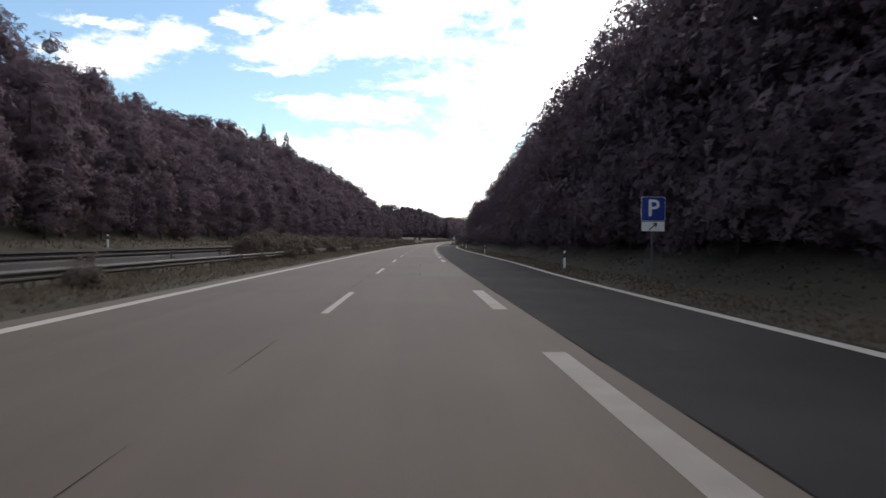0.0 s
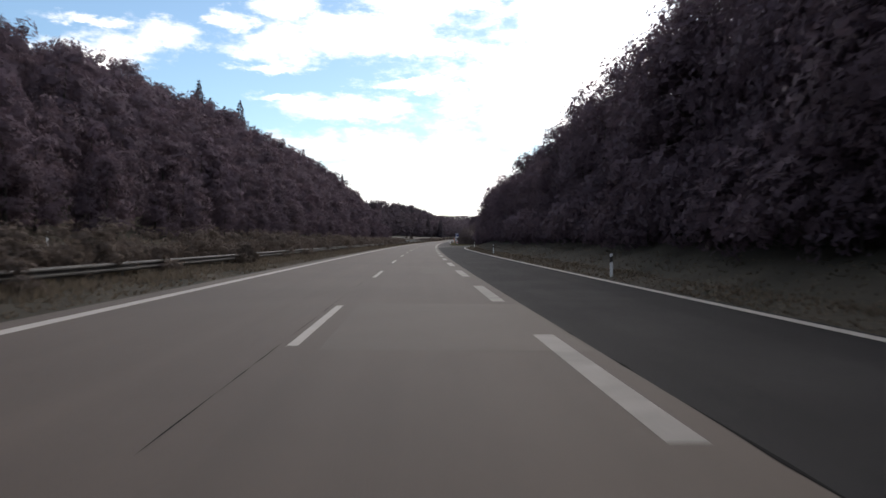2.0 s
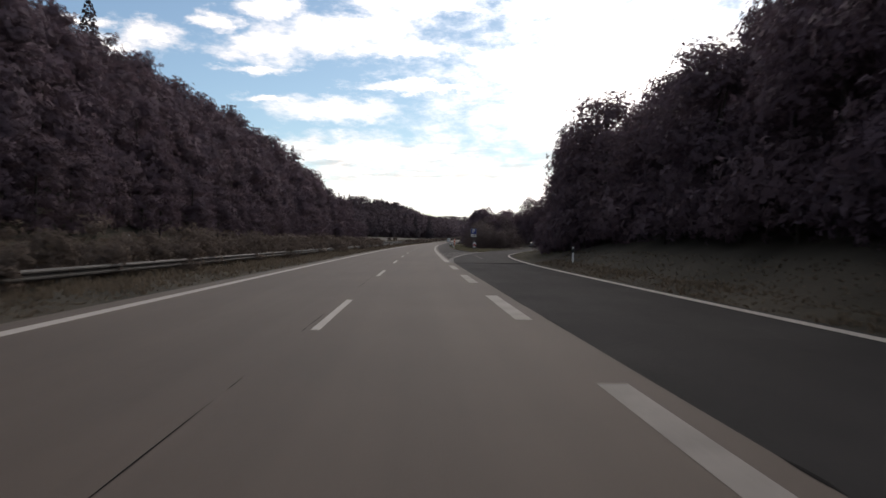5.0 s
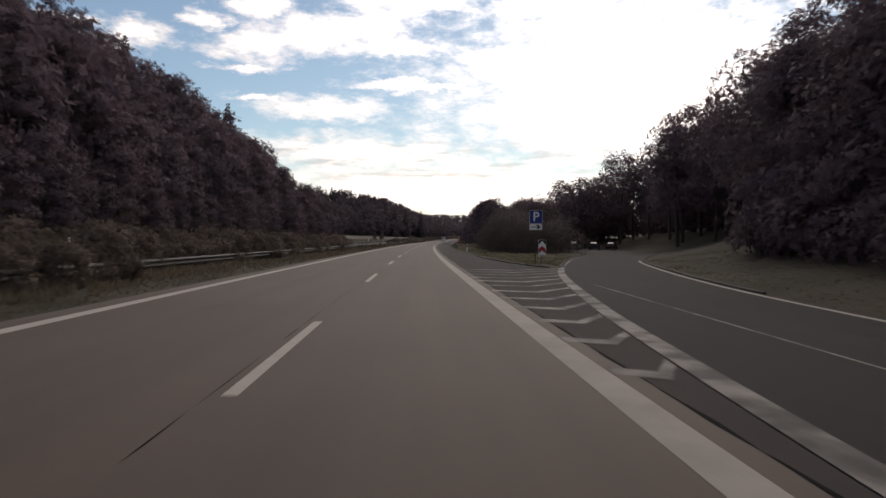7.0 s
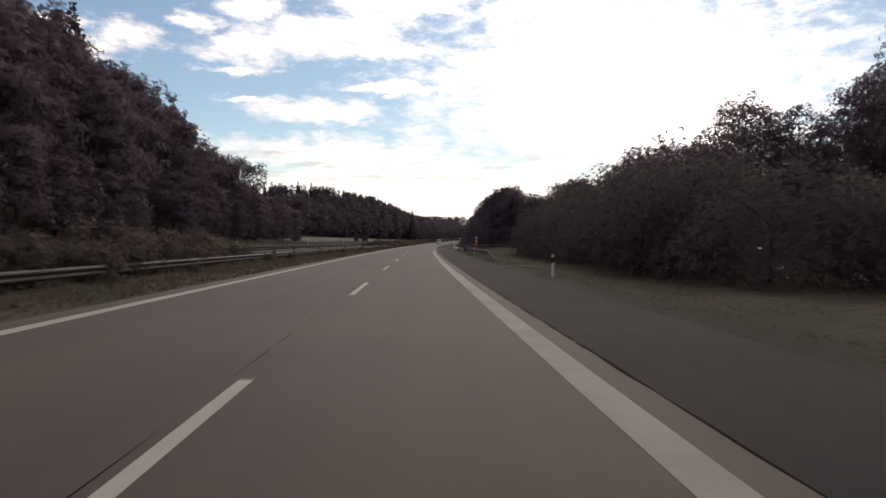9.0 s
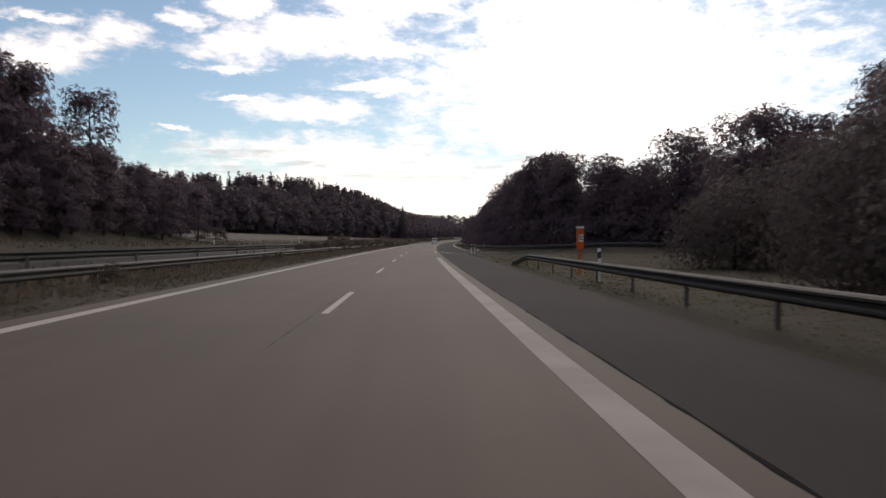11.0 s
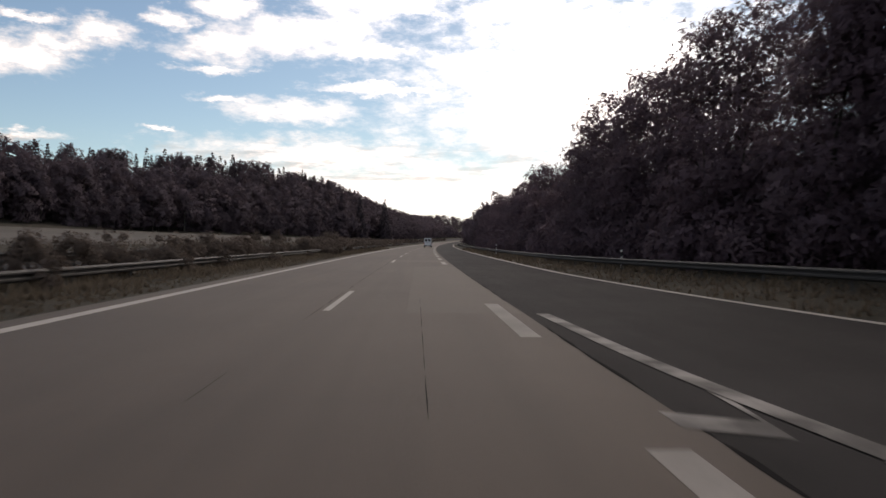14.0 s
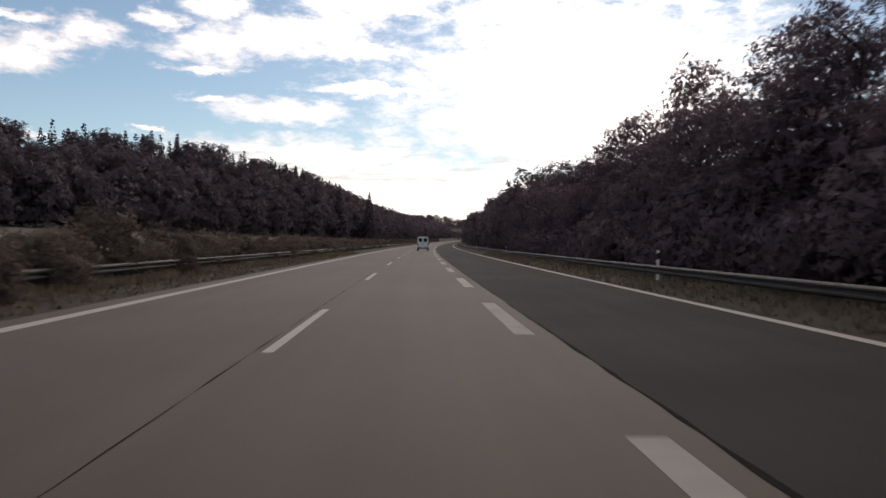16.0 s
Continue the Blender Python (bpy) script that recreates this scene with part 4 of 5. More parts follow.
# round the exit ramp
for k, s, d, h, w in row(199, 248, 4.4, lambda s: max(14.0, curve(s, RAMP_OUT) + lerp(s, [(205, 5.4), (230, 7.6)])), 9.5, 12.5, EDGE, 0.8) + row(198, 262, 5.5, lambda s: max(22.5, curve(s, RAMP_OUT) + 11), lambda s: lerp(s, [(198, 12), (224, 12.6), (231, 14.2), (240, 13.6), (250, 14.5), (262, 15.5)]), 0.10, TALL, 1.2):
    plant(k, s, d, h, "trees beside the ramp", widen=w)
mass("ramp_wood", [(RNG.choice(WOOD), 379 + RNG.uniform(-2.5, 2.5), d, RNG.uniform(6, 9), 1.3) for d in range(32, 66, 3)] + row(205, 270, 6, 36, 13, 17, WOOD, 2.0) + row(255, 400, 6.5, 62, 14, 18, WOOD, 2.0) + row(262, 400, 7, 70, 14, 18, WOOD, 2.0) + row(372, 420, 6, 47, 13, 16, WOOD, 2.5), "dense broadleaf wood behind the rest area", "woods", None)
for s, d, h in ((290, 42, 19), (298, 40, 18), (306, 45, 20), (312, 40, 23), (318, 43, 22.5), (323, 48, 24), (333, 46, 18.5), (349, 47, 18), (282, 45, 19), (275, 41, 19), (269, 31, 18.5), (353, 42, 21), (360, 47, 20)):
    plant(RNG.choice(TALL), s, d, h, "lawn trees")
mass("lawn_wood", row(262, 352, 7.5, 53, 15, 19, TALL, 3.0) + row(262, 352, 4.5, 58, 6, 8, SCRUB, 1.0) + row(255, 400, 2.6, 66, 4.5, 6, SCRUB, 0.5) + row(250, 420, 4.0, 76, 8, 11, SCRUB, 1.0), "dense trees and scrub behind the lawn", "woods", None)
for s, d, h in ((352, 30, 12), (355, 35, 15), (359, 27, 11), (364, 32, 16), (368, 38, 17), (372, 43, 17), (374, 36, 15), (366, 26, 9), (391, 25.7, 12.6), (376, 25, 12.0), (371, 24.5, 11.4)):
    plant(RNG.choice(EDGE + TALL), s, d, h, "lawn trees", widen=1.1)
for k, s, d, h, w in row(288, 346, 4.6, lambda s: 11.6 + 0.045 * (s - 288), 4.7, 6.1, ["thicket0", "thicket1"], 0.7) + row(300, 350, 5.0, lambda s: 15.6 + 0.03 * (s - 293), 6.8, 8.8, ["thicket0", "thicket1", "edge0"], 0.8) + row(308, 350, 6.5, 19.5, 7.5, 10.0, EDGE, 0.8):
    plant(k, s, d, h, "island thicket", "tree" if k.startswith("edge") else "thicket", "shrub" if k.startswith("thicket") else "tree", w)
for s, d, h in ((286.5, 15.2, 4.2), (290.5, 17.6, 4.8), (360, 17.0, 5.2), (364, 19.5, 6.5), (357, 20.5, 7.0)):
    plant("thicket0", s, d, h, "island thicket", "thicket", "shrub", 1.05)

# right-hand wood after the entry
for k, s, d, h, w in row(382, 401, 4.6, lambda s: curve(s, RAIL_OUT) + 5.0, 9, 12, EDGE, 0.8) + row(402, 425, 4.2, lambda s: curve(s, RAIL_OUT) + 5.0, lambda s: lerp(s, [(402, 10.3), (410, 11.3), (417, 13.2)]), 0.06, EDGE, 0.8) + row(380, 424, 5.2, lambda s: curve(s, RAIL_OUT) + 12, lambda s: 11.0, 0.15, TALL, 1.2):
    plant(k, s, d, h, "trees of the wood after the entry", widen=w)
for k, s, d, h, w in row(424, 472, 4.5, lambda s: max(13.4, curve(s, RAIL_OUT) + 3.6), 7, 10, EDGE, 0.7) + row(426, 472, 5.4, lambda s: max(17.0, curve(s, RAIL_OUT) + 7.5), lambda s: lerp(s, [(426, 13.4), (440, 14.2), (452, 14.2), (472, 13)]), 0.08, TALL, 1.1) + row(473, 580, 4.5, lambda s: max(13.6, curve(s, RAIL_OUT) + 3.8), 5.5, 8.0, EDGE, 0.7) + row(474, 488, 5.0, 17.8, 10.3, 11.6, TALL, 1.0) + row(490, 600, 5.8, lambda s: max(17.2, curve(s, RAIL_OUT) + 7.7), lambda s: lerp(s, [(490, 10.4), (500, 10.4), (507, 9.9), (512, 11.2), (522, 11.6), (530, 10), (550, 10.8)]), 0.13, TALL, 1.3):
    plant(k, s, d, h, "trees of the wood after the entry", widen=w)
mass("entry_scrub", row(426, 600, 3.6, lambda s: max(15.6, curve(s, RAIL_OUT) + 5.6), 4.5, 6.5, SCRUB, 0.6) + row(426, 600, 4.2, lambda s: max(20.5, curve(s, RAIL_OUT) + 10), 6, 8, SCRUB, 0.8) + row(380, 426, 3.8, lambda s: curve(s, RAIL_OUT) + 8, 5, 7, SCRUB, 0.8) + row(380, 426, 4.2, lambda s: curve(s, RAIL_OUT) + 17, 7, 9, SCRUB, 0.8) + row(296, 400, 4.0, 52, 5, 7, SCRUB, 0.8) + row(18, 196, 4.0, 15.6, 5, 7, SCRUB, 0.6) + row(18, 196, 4.5, 20, 6, 8, SCRUB, 0.6), "low dense scrub under the trees", "woods", None)
mass("entry_wood", row(426, 500, 3.5, 37, 5, 8, SCRUB, 0.8) + row(400, 480, 4.2, 50, 8, 11, SCRUB, 1.0) + row(424, 480, 7, 26, 8.5, 10, WOOD, 2) + row(480, 660, 7, 26, 8.5, 10.5, WOOD, 2) + row(582, 1000, 7.5, 14.5, 8, 12, FAR, 1) + row(602, 1000, 8.5, 21, 11, 15, FAR, 1.5) + row(660, 1000, 9, 29, 12, 16, FAR, 1.5), "dense broadleaf wood along the road after the entry", "woods", None)

# distance
dist = []
for off, h0, h1 in ((0, 12, 15), (40, 14, 17), (90, 15, 19), (150, 17, 20)):
    for d in range(-520, 120, 9):
        dist.append((RNG.choice(RIDGE), 1780 + off + RNG.uniform(-12, 12), d + RNG.uniform(-3, 3), RNG.uniform(h0, h1), 1.35))
for off, h0, h1 in ((0, 9, 12), (8, 12, 15), (18, 13, 16.5), (31, 13, 17), (46, 13, 17)):
    dist += row(1004, 1320, 8.0, lambda s, o=off: -36 - o, h0 + 4, h1 + 4, RIDGE, 2.0)
dist += row(1000, 1320, 7.5, 14.5, 8, 11, RIDGE, 1.0) + row(1000, 1320, 8.5, 22, 10, 13, RIDGE, 1.5)
for off in (0, 10, 22):
    dist += [(RNG.choice(RIDGE), 1296 + off + RNG.uniform(-3, 3), d, RNG.uniform(8, 11), 1.3) for d in range(-34, 16, 6)]
mass("distant_woods", dist, "distant wooded ridge where the road disappears", "woods", None)

mass("undergrowth", row(198, 247, 2.4, lambda s: max(12.6, curve(s, RAMP_OUT) + lerp(s, [(205, 3.8), (230, 5.6)])), 2.2, 3.8, SKIRT, 0.5) + row(198, 246, 3.2, lambda s: curve(s, RAMP_OUT) + 8.0, 4, 5.5, SKIRT, 0.8) + row(14, 200, 2.5, lambda s: 12.0 + 0.006 * s, 2.4, 4.0, SKIRT, 0.5) + row(16, 200, 3.5, lambda s: 14.0 + 0.006 * s, 4.0, 5.5, SKIRT, 0.6)
     + row(384, 560, 2.6, lambda s: curve(s, RAIL_OUT) + 3.0, 2.0, 3.4, SKIRT, 0.5) + row(384, 520, 3.6, lambda s: curve(s, RAIL_OUT) + 5.2, 4.0, 5.5, SKIRT, 0.6)
     + row(4, 130, 4.5, 38, 9, 12, SCRUB, 1.0), "dark undergrowth at the foot of the woods", "undergrowth", None)

# median hedge
hedge = row(44, 300, 2.5, -10.75, 1.55, 1.95, BUSH, 0.2) + row(296, 312, 3.5, -11.3, 0.9, 1.3, BUSH, 0.3) + row(386, 415, 3.2, -10.8, 1.0, 1.35, BUSH, 0.3) + row(415, 428, 2.6, -10.8, 1.55, 1.85, BUSH, 0.2) + row(442, 473, 2.6, -10.8, 1.3, 1.65, BUSH, 0.25) + row(478.5, 640, 2.3, -10.75, 1.6, 1.85, BUSH, 0.2) + [("bush0", 433, -10.8, 1.5, 0.8), ("bush1", 435.6, -10.8, 1.55, 0.95), ("bush2", 438.6, -10.8, 1.6, 1.1), ("bush1", 498, -11.0, 2.6, 0.9)]
for i, (k, s, d, h, w) in enumerate(hedge):
    plant(k, s, d, h, "median hedge", "shrub", "shrub", w * (1.0 if h > 1.4 else 0.8))
mass("far_hedge", row(640, 1000, 5.0, -11.2, 1.4, 2.2, ["weed0", "weed1"], 0.3), "far end of the median hedge", "hedge", None)
for k, s, d, h, w in row(20, 640, 11, -9.35, 0.5, 0.9, ["weed0", "weed1"], 0.3, 0.45):
    plant(k, s, d, h, "median scrub", "shrub", "shrub", w)
for s, d, h in ((19, -9.0, 1.0), (50, -9.3, 1.1), (53, -9.4, 1.2), (60, -9.4, 0.9), (72, -9.3, 1.1), (96, -9.3, 1.2), (224, -9.3, 1.3), (228, -9.4, 1.2), (251, -9.3, 1.0), (481, -9.0, 1.3), (484, -8.9, 1.2), (488, -9.1, 1.4), (492, -9.2, 1.0), (501, -9.1, 0.9), (552, -30, 2.4), (548, -33, 2.0), (436, -33, 2.2)):
    plant(RNG.choice(BUSH), s, d, h, "median hedge", "shrub", "shrub")


# ---- grass
def grass_mass(name, zones, label, mat="grass"):
    rng = np.random.default_rng(9)
    base, hts = [], []
    for s0, s1, d0, d1, density, hh in zones:
        n = int((s1 - s0) * abs((d1(0.5 * (s0 + s1)) if callable(d1) else d1) - (d0(0.5 * (s0 + s1)) if callable(d0) else d0)) * density)
        for s, t in zip(rng.uniform(s0, s1, n), rng.uniform(0, 1, n)):
            a = d0(s) if callable(d0) else d0
            b = d1(s) if callable(d1) else d1
            d = a + (b - a) * t
            if paved(s, d) > -0.04:
                continue
            base.append(P(s, d, sheet_z(s, d) - 0.01)[:])
            hts.append(hh * (0.6 + 0.8 * max(0.0, 0.5 + noise.noise((s * 0.2, d * 0.6, 3.0)))))
    base, hts = np.array(base), np.array(hts)
    n = len(base)
    vs = []
    for k in range(3):
        a = rng.uniform(0, 2 * np.pi, n)
        h = hts * rng.uniform(0.6, 1.2, n)
        off = np.stack([np.cos(a), np.sin(a), np.zeros(n)], 1)
        side = np.stack([-np.sin(a), np.cos(a), np.zeros(n)], 1)
        c = base + off * 0.04
        w = (0.022 + 0.07 * h)[:, None]
        tip = c + off * (h * rng.uniform(0.1, 0.6, n))[:, None] + np.stack([np.zeros(n), np.zeros(n), h], 1)
        vs.append(np.stack([c - side * w, c + side * w, tip], 1).reshape(-1, 3))
    v = np.concatenate(vs)
    up = unit(np.repeat(rng.normal(0, 0.25, (len(v) // 3, 3)) + np.array([0, 0, 1.0]), 3, 0))
    me = np_mesh(name, v, np.arange(len(v)).reshape(-1, 3), [MAT[mat]], normals=up)
    return tagged(new(name, me), label, "grass", kind="stuff")


grass_mass("median_grass", [(10, 560, -7.6, -8.4, 26, 0.10), (10, 560, -8.4, -9.7, 26, 0.20), (10, 560, -9.7, -12.2, 8, 0.30), (15, 420, -22.8, -27, 3, 0.25), (420, 560, -22.8, -34, 2.0, 0.2)], "dry uncut grass of the median strip")
grass_mass("verge_grass", [(8, 198, lambda s: right_pavement(s) + 0.05, lambda s: right_pavement(s) + 1.5, 34, 0.10), (8, 198, lambda s: right_pavement(s) + 1.5, 11.5, 10, 0.08),
                           (415, 560, lambda s: curve(s, ENTRY_OUT) + 0.3, lambda s: curve(s, RAIL_OUT) + 3.5, 14, 0.18)], "dry uncut grass of the verges")
grass_mass("island_grass", [(198, 262, lambda s: curve(s, RAMP_OUT) + 0.4, lambda s: curve(s, RAMP_OUT) + 6.0, 16, 0.04),
                           (248, 300, lambda s: curve(s, SHOULDER) + 0.15, lambda s: min(15.0, curve(s, RAMP_IN) - 0.3), 30, 0.04),
                           (300, 380, lambda s: curve(s, SHOULDER) + 0.05, 12.5, 18, 0.045), (340, 404, lambda s: curve(s, SHOULDER) + 0.15, 18.0, 14, 0.045)], "short dull green grass of the island and lawn", "lawn")


# ---- guard rails
def rail(name, line, s0, s1, face, label, ends=(False, False), spacing=4.0, gz=None):
    """A steel guard rail: a W-shaped beam, on posts that stand behind it. face: the side of the beam that looks at the road."""
    holder = empty(name, Matrix(), label, "guard rail", kind="structure")
    prof = [(0.0, 0.0), (0.035, 0.02), (0.075, 0.055), (0.075, 0.095), (0.02, 0.13), (0.02, 0.18), (0.075, 0.215), (0.075, 0.255), (0.035, 0.29), (0.0, 0.31)]
    prof += [(x - 0.008, z) for x, z in prof[::-1]]
    n = max(4, int((s1 - s0) / 2.0))
    vs, fs, w = [], [], len(prof)
    for i in range(n + 1):
        s = s0 + (s1 - s0) * i / n
        d = line(s)
        drop = 0.0
        if ends[0]:
            drop = max(drop, 0.55 * (1 - smooth(s, s0, s0 + 7)))
        if ends[1]:
            drop = max(drop, 0.55 * (1 - smooth(-s, -s1, -s1 + 7)))
        g = gz(s, d) if gz else 0.0
        for x, z in prof:
            vs.append(P(s, d + face * x, g + 0.45 + z - drop))
    for i in range(n):
        for j in range(w):
            a, b = i * w + j, i * w + (j + 1) % w
            fs.append((a, b, b + w, a + w))
    fs += [tuple(range(w)), tuple(range(n * w, n * w + w))]
    part_ob = mesh_object("beam", vs, fs, MAT["steel"], holder, smooth=False)
    bm = bmesh.new()
    box(0.006, 0.10, 0.95, (0, 0, 0.20), bm=bm)
    box(0.05, 0.006, 0.95, (0.0, 0.05, 0.20), bm=bm)
    box(0.05, 0.006, 0.95, (0.0, -0.05, 0.20), bm=bm)
    box(0.09, 0.08, 0.12, (0.03 * face, 0, 0.58), bm=bm)
    me = bpy.data.meshes.new("post")
    bm.to_mesh(me)
    bm.free()
    me.materials.append(MAT["dull_steel"])
    s = s0 + 1.5
    while s < min(s1, 700):
        d = line(s) - face * 0.06
        drop = max(0.55 * (1 - smooth(s, s0, s0 + 7)) if ends[0] else 0.0, 0.55 * (1 - smooth(-s, -s1, -s1 + 7)) if ends[1] else 0.0)
        share("post", me, holder, M(s, d, (gz(s, d) if gz else 0.0) - drop))
        s += spacing


rail("median_rail", lambda s: -9.75, -40, 1000, 1, "galvanised steel guard rail along the median", gz=lambda s, d: ground_z(s, d) - 0.17)
rail("median_rail_opposite", lambda s: -11.9, -40, 1000, -1, "galvanised steel guard rail facing the opposite carriageway", spacing=8.0, gz=lambda s, d: ground_z(s, d))
rail("shoulder_rail", lambda s: 6.2 + 0.006 * (s - 340), 318, 369, -1, "steel guard rail with a sloping end beside the shoulder", ends=(True, True), gz=lambda s, d: 0.11)
rail("entry_rail", lambda s: curve(s, RAIL_OUT), 374, 1000, -1, "steel guard rail outside the entry lane", gz=lambda s, d: max(0.0, ground_z(s, d)) * 0.9)


# ---- delineator posts
def delineator(m, label="white delineator post with a black band", group="delineators"):
    e = empty("delineator", m, label, "delineator", group)
    tri = [(-0.06, -0.045), (0.06, -0.045), (0.045, 0.03), (0.0, 0.055), (-0.045, 0.03)]

    def prism(z0, z1, grow=1.0, slant=0.0):
        bm = bmesh.new()
        lo = [bm.verts.new((x * grow, y * grow, z0 + slant * x)) for x, y in tri]
        hi = [bm.verts.new((x * grow, y * grow, z1 + slant * x)) for x, y in tri]
        bm.faces.new(lo[::-1])
        bm.faces.new(hi)
        for i in range(5):
            bm.faces.new((lo[i], lo[(i + 1) % 5], hi[(i + 1) % 5], hi[i]))
        return bm

    part("body", prism(-0.3, 1.02, 1.0, 0.0), MAT["white"], e)
    part("band", prism(0.66, 0.90, 1.05, 0.5), MAT["black"], e, "black slanted band")
    part("reflector", box(0.045, 0.008, 0.16, (0, -0.053, 0.78), 0.004), MAT["steel"], e, "pale reflector")
    return e


first = delineator(M(36.6, 8.0, sheet_z(36.6, 8.0) - 0.05))
for s, d in ((87.4, 8.2), (138.0, 8.35), (188.0, 9.3), (294.5, 5.95), (450, 11.2), (550, 9.9), (600, 9.9), (650, 9.9)):
    copy_thing(first, M(s, d, sheet_z(s, d) - 0.02, RNG.uniform(-4, 4), tilt=RNG.uniform(-1.5, 1.5)))
for d in (6.1, 6.47):
    copy_thing(first, M(405.1, d, 0.10, 3) @ Matrix.Diagonal((1.05, 1.05, 1.1, 1)))
copy_thing(first, M(348.2, 6.55, 0.32))
copy_thing(first, M(499.5, 9.65, 0.30))
for i in range(0, 13):
    s = 52 + 50 * i
    copy_thing(first, M(s, -23.3, ground_z(s, -23.3) - 0.03, 180))


# ---- signs
def text_part(body, size, mat, parent, m, name="letter", depth=0.004):
    cu = bpy.data.curves.new(name, "FONT")
    cu.body, cu.size, cu.extrude, cu.offset = body, size, depth, 0.012 * size
    cu.align_x, cu.align_y = "CENTER", "CENTER"
    ob = bpy.data.objects.new(name, cu)
    scene.collection.objects.link(ob)
    me = bpy.data.meshes.new_from_object(ob.evaluated_get(bpy.context.evaluated_depsgraph_get()))
    bpy.data.objects.remove(ob)
    bpy.data.curves.remove(cu)
    me.materials.clear()
    me.materials.append(mat)
    t = new(name, me)
    t.parent = parent
    t.matrix_basis = m @ Matrix.Rotation(radians(90), 4, "X")
    return t


def rounded(w, h, r, cx=0, cz=0, seg=5):
    pts = []
    for qx, qz, a0 in ((1, 1, 0), (-1, 1, 90), (-1, -1, 180), (1, -1, 270)):
        for i in range(seg + 1):
            a = radians(a0 + 90 * i / seg)
            pts.append((cx + qx * (w / 2 - r) + r * math.cos(a), cz + qz * (h / 2 - r) + r * math.sin(a)))
    return pts


def parking_sign(m, size, bottom, sub_h, slanted, label):
    e = empty("parking_sign", m, label, "road sign", "parking signs")
    top = bottom + sub_h + 0.03 + size
    part("pole", rod(0.038, -0.3, top - 0.05, (0, 0.06), 12), MAT["dull_steel"], e, "grey steel pole")
    cz = bottom + sub_h + 0.03 + size / 2
    p = part("panel", plate(rounded(size, size, 0.06, 0, cz), -0.004, 0.018), MAT["white"], e, "white-bordered blue parking panel")
    part("face", plate(rounded(size - 0.03, size - 0.03, 0.05, 0, cz), -0.008, -0.0045), MAT["blue"], p, "blue face")
    text_part("P", size * 0.98, MAT["white"], p, Matrix.Translation((0, -0.012, cz)))
    sz = bottom + sub_h / 2
    q = part("sub_panel", plate(rounded(size * 0.96, sub_h, 0.03, 0, sz), -0.004, 0.018), MAT["white"], e, "white arrow panel")
    a = [(-0.38, -0.035), (0.16, -0.035), (0.05, -0.15), (0.19, -0.15), (0.38, 0.0), (0.19, 0.15), (0.05, 0.15), (0.16, 0.035), (-0.38, 0.035)]
    k = size * (0.62 if slanted else 0.98)
    ang = radians(42 if slanted else 0)
    a = [(k * (x * math.cos(ang) - z * math.sin(ang)), sz + k * (x * math.sin(ang) + z * math.cos(ang))) for x, z in a]
    part("arrow", plate(a, -0.008, -0.0045), MAT["black"], q, "black arrow")
    for z in (bottom + 0.12, cz - 0.2, cz + 0.2):
        part("clamp", box(0.12, 0.03, 0.04, (0, 0.035, z), 0.006), MAT["steel"], e)
    return e


parking_sign(M(25.7, 9.06, sheet_z(25.7, 9.06)), 0.92, 1.78, 0.36, True, "blue parking sign with a slanting arrow panel on a pole")
parking_sign(M(249.4, 7.55, 0.08), 0.84, 2.18, 0.38, False, "blue parking sign with a straight black arrow panel on a pole")


def chevron_sign(m):
    e = empty("gore_sign", m, "white sign with dark and red chevrons on a short post", "road sign")
    part("pole", rod(0.03, -0.3, 1.5, (0, 0.05), 10), MAT["dull_steel"], e, "grey steel post")
    p = part("panel", plate(rounded(0.62, 1.0, 0.03, 0, 1.2), -0.004, 0.016), MAT["white"], e, "white panel")

    def arrow(z, hgt, w=0.56):
        return [(-w / 2, z), (0, z + 0.30), (w / 2, z), (w / 2, z + hgt), (0, z + hgt + 0.26), (-w / 2, z + hgt)]

    part("chevron", plate([(-0.29, 1.38), (0, 1.62), (0.29, 1.38), (0.29, 1.68), (-0.29, 1.68)], -0.008, -0.0045), MAT["black"], p, "dark chevron")
    part("chevron", plate([(-0.29, 0.80), (0, 1.02), (0.29, 0.80), (0.29, 1.08), (0, 1.32), (-0.29, 1.08)], -0.008, -0.0045), MAT["red"], p, "red chevron")
    return e


chevron_sign(M(246.9, 7.52, 0.03) @ Matrix.Diagonal((0.76, 1, 0.94, 1)))


def emergency_phone(m):
    e = empty("emergency_phone", m, "orange roadside emergency telephone pillar", "emergency phone")
    part("pole", rod(0.055, -0.3, 1.3, (0, 0), 12), MAT["orange"], e, "orange post")
    part("cabinet", box(0.28, 0.24, 0.92, (0, 0, 1.76), 0.03), MAT["orange"], e, "orange cabinet")
    c = part("hood", box(0.31, 0.27, 0.10, (0, 0, 2.27), 0.03), MAT["white"], e, "pale hood")
    d = part("plate", box(0.21, 0.01, 0.32, (0, -0.125, 1.80), 0.004), MAT["white"], e, "white pictogram plate")
    for x, z, w, h in ((-0.05, 1.82, 0.05, 0.20), (0.06, 1.86, 0.08, 0.05), (0.06, 1.75, 0.08, 0.05)):
        part("pictogram", box(w, 0.006, h, (x * 0.85, -0.132, z)), MAT["black"], d, "dark pictogram bar")
    return e


emergency_phone(M(354.0, 7.25, sheet_z(354.0, 7.25) - 0.2, 8))
blk = empty("marker_box", M(403.4, 6.75, sheet_z(403.4, 6.75), 4), "small white marker box on a thin stem in the grass", "marker")
part("box", box(0.30, 0.12, 0.17, (0, 0, 0.47), 0.02), MAT["white"], blk, "white marker box")
part("stem", rod(0.014, -0.2, 0.40, (0, 0), 8), MAT["dull_steel"], blk, "thin grey stem")


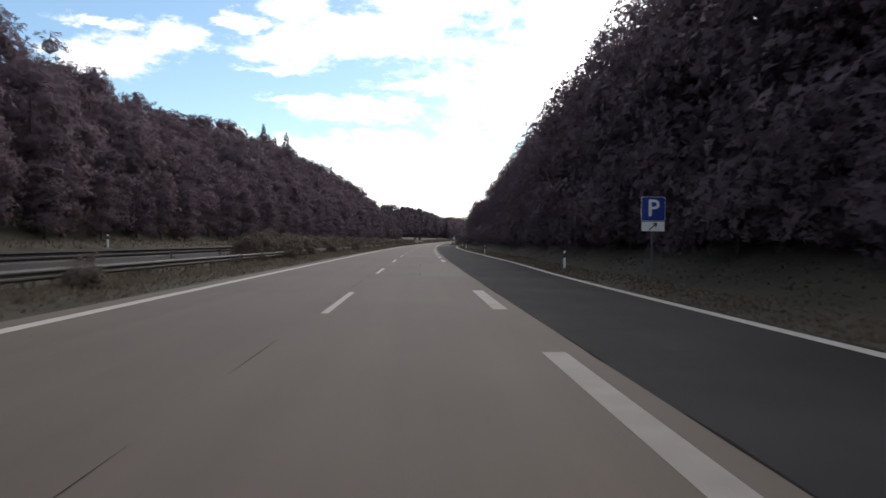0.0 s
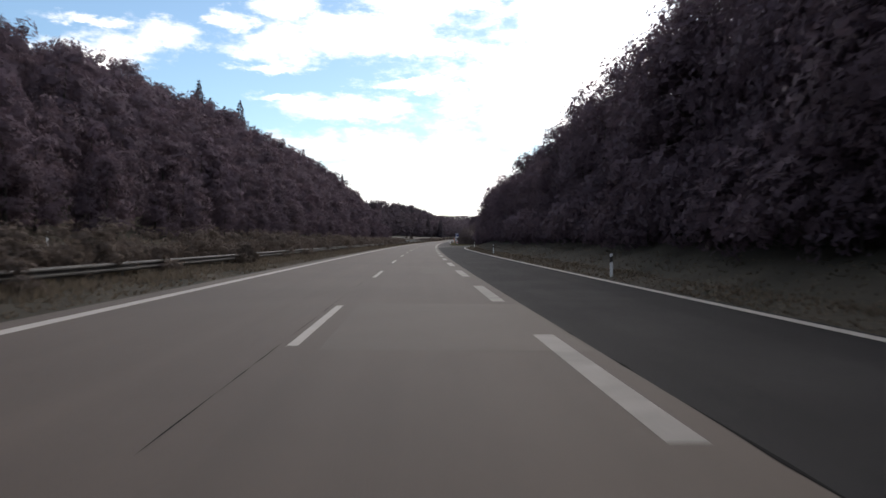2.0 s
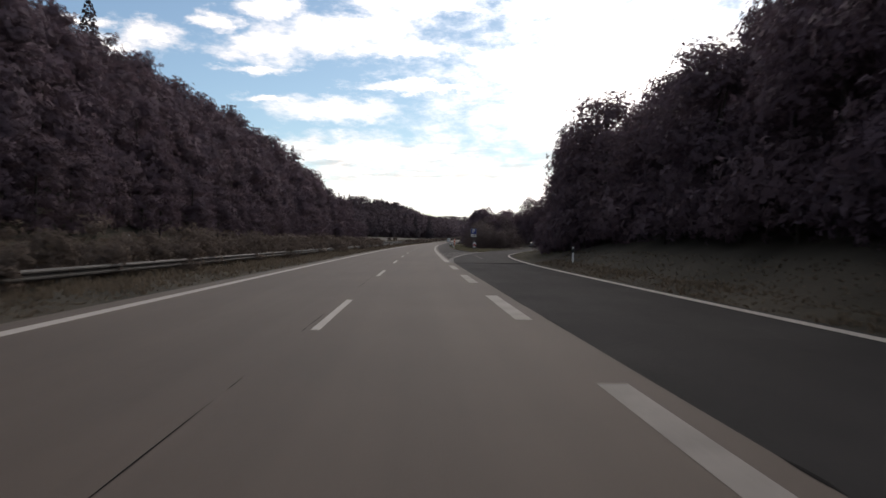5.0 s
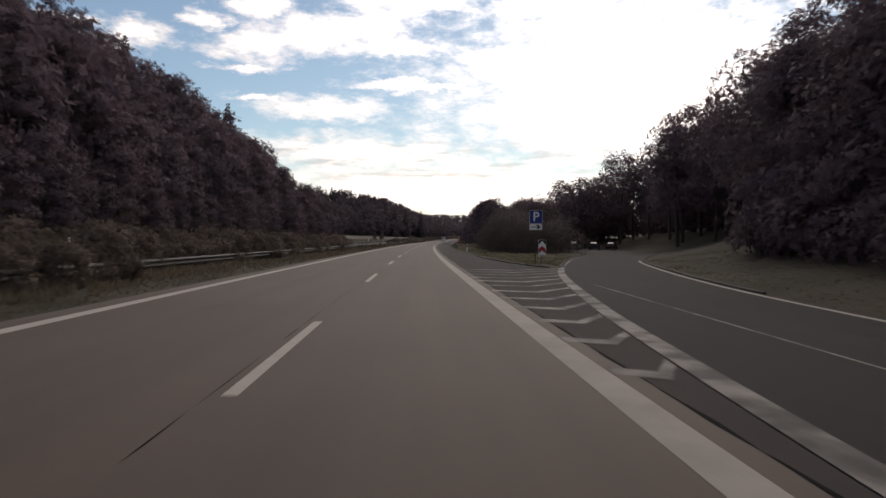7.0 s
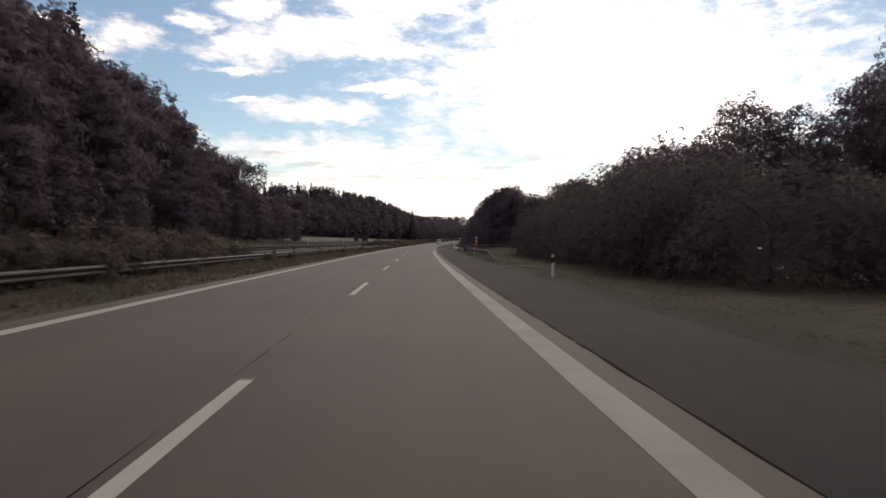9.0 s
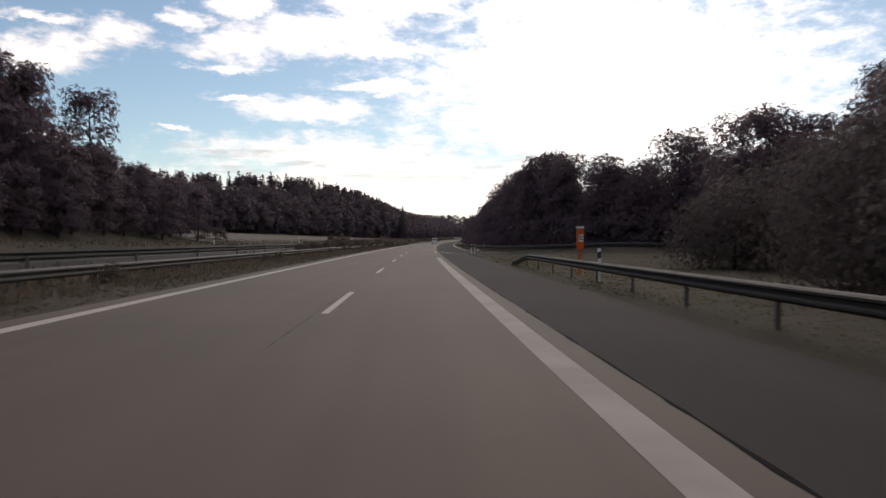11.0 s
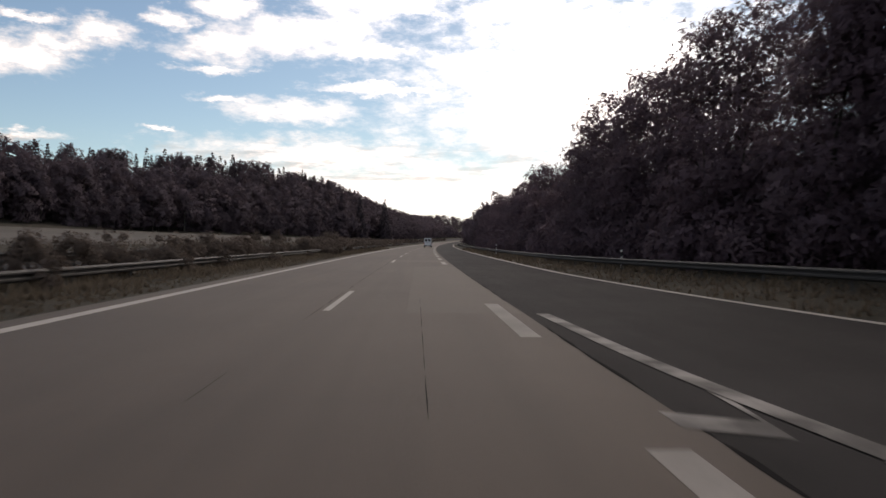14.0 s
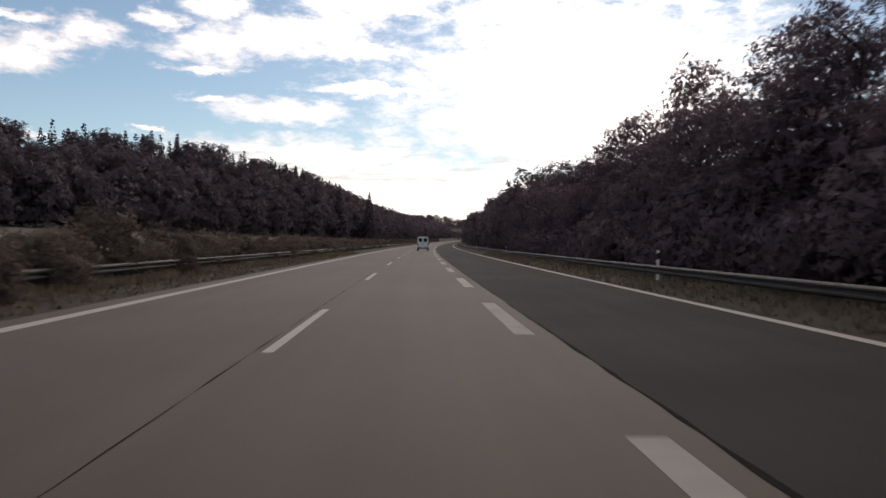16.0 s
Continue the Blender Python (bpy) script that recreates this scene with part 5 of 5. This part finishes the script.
# ---- vehicles
def wheel(parent, x, y, r, w):
    bm = bmesh.new()
    bmesh.ops.create_cone(bm, cap_ends=True, segments=24, radius1=r, radius2=r, depth=w, matrix=Matrix.Translation((x, y, r)) @ Matrix.Rotation(radians(90), 4, "Y"))
    bmesh.ops.bevel(bm, geom=[e for e in bm.edges if len(e.link_faces) == 2 and e.calc_face_angle() > 1], offset=0.03, segments=2, affect="EDGES")
    t = part("wheel", bm, MAT["tyre"], parent, "black tyre", smooth=False)
    bm = bmesh.new()
    bmesh.ops.create_cone(bm, cap_ends=True, segments=20, radius1=r * 0.62, radius2=r * 0.62, depth=w + 0.02, matrix=Matrix.Translation((x, y, r)) @ Matrix.Rotation(radians(90), 4, "Y"))
    part("rim", bm, MAT["dull_steel"], t, "grey rim")


def shell(sections, bevel=0.05):
    """A closed body from cross-sections along y: (y, half width low, half width high, z low, z waist, z high)."""
    bm = bmesh.new()
    rings = []
    for y, wl, wh, z0, zw, z1 in sections:
        pts = [(-wl * 0.94, z0), (-wl, z0 + 0.12), (-wl, zw), (-wh, z1 - 0.12), (-wh * 0.86, z1), (wh * 0.86, z1), (wh, z1 - 0.12), (wl, zw), (wl, z0 + 0.12), (wl * 0.94, z0)]
        rings.append([bm.verts.new((x, y, z)) for x, z in pts])
    k = len(rings[0])
    for a, b in zip(rings, rings[1:]):
        for j in range(k):
            bm.faces.new((a[j], a[(j + 1) % k], b[(j + 1) % k], b[j]))
    bm.faces.new(rings[0])
    bm.faces.new(rings[-1][::-1])
    bmesh.ops.recalc_face_normals(bm, faces=bm.faces[:])
    bmesh.ops.bevel(bm, geom=[e for e in bm.edges if e.calc_face_angle(0) > 0.6], offset=bevel, segments=2, affect="EDGES")
    return bm


def van(m):
    e = empty("van", m, "white high-roofed delivery van driving ahead in the lane", "van")
    part("body", shell([(-2.5, 0.97, 0.84, 0.42, 1.25, 2.42), (-2.38, 0.99, 0.88, 0.36, 1.25, CONC_R - 0.06), (0.6, 0.99, 0.88, 0.36, 1.25, CONC_R - 0.06), (1.3, 0.99, 0.82, 0.36, 1.25, 2.30), (1.95, 0.99, 0.80, 0.36, 1.15, 1.45), (2.6, 0.90, 0.75, 0.40, 0.9, 1.12)]), MAT["van_white"], e, "white van body")
    for x in (-0.42, 0.42):
        d = part("rear_door", box(0.80, 0.03, 1.75, (x, -2.505, 1.42), 0.02), MAT["van_white"], e, "white rear door")
        part("rear_window", plate(rounded(0.62, 0.62, 0.08, x, 1.86), -2.535, -2.522), MAT["glass"], d, "dark rear window")
        part("handle", box(0.05, 0.03, 0.16, (x * 0.2, -2.53, 1.25), 0.008), MAT["black"], d, "dark handle")
    for x in (-0.90, 0.90):
        part("tail_lamp", box(0.12, 0.05, 0.55, (x, -2.50, 1.12), 0.015), MAT["lamp_red"], e, "red tail lamp")
        part("mirror", box(0.22, 0.10, 0.30, (x * 1.22, 1.35, 1.45), 0.03), MAT["black"], e, "black wing mirror")
    part("bumper", box(1.90, 0.16, 0.22, (0, -2.55, 0.50), 0.04), MAT["black"], e, "dark bumper")
    part("number_plate", box(0.52, 0.012, 0.11, (0, -2.64, 0.56), 0.004), MAT["white"], e, "white plate")
    part("windscreen", plate(rounded(1.45, 0.7, 0.06, 0, 1.82), 1.62, 1.66), MAT["glass"], e, "dark windscreen")
    for x in (-0.99, 0.99):
        part("side_window", box(0.03, 0.8, 0.55, (x * 0.965, 0.95, 1.72), 0.01), MAT["glass"], e, "dark side window")
    for x in (-0.88, 0.88):
        for y in (-1.65, 1.75):
            wheel(e, x, y, 0.34, 0.22)
    return e


def car(m, paint, label):
    e = empty("car", m, label, "car", "parked cars")
    part("body", shell([(-2.1, 0.80, 0.72, 0.38, 0.72, 0.92), (-1.9, 0.86, 0.80, 0.28, 0.75, 0.98), (1.0, 0.87, 0.80, 0.26, 0.75, 0.98), (1.9, 0.85, 0.76, 0.28, 0.66, 0.84), (2.15, 0.74, 0.66, 0.36, 0.58, 0.72)]), paint, e, "")
    part("cabin", shell([(-1.75, 0.76, 0.58, 0.90, 1.0, 1.12), (-1.15, 0.78, 0.60, 0.90, 1.05, 1.42), (0.2, 0.78, 0.60, 0.90, 1.05, 1.45), (1.1, 0.74, 0.55, 0.90, 0.98, 1.08)], 0.03), MAT["glass"], e, "dark glazed cabin")
    part("roof", box(1.12, 1.35, 0.05, (0, -0.45, 1.445), 0.02), paint, e)
    for x in (-0.62, 0.62):
        part("headlight", box(0.30, 0.06, 0.12, (x, 2.08, 0.62), 0.02), MAT["white"], e, "pale headlight")
        part("tail_lamp", box(0.26, 0.05, 0.14, (x, -2.08, 0.76), 0.02), MAT["lamp_red"], e, "red tail lamp")
    for x in (-0.76, 0.76):
        for y in (-1.3, 1.3):
            wheel(e, x, y, 0.31, 0.2)
    return e


van(M(593.0, 0.1, 0.0))
car(M(330, 31.2, 0.02, -20), MAT["car_dark"], "dark parked car in the rest area")
car(M(337, 36.2, 0.02, -25), MAT["car_dark"], "dark parked car under the trees")
car(M(334, 28.5, 0.02, -20), MAT["car_silver"], "silver parked car in the rest area")
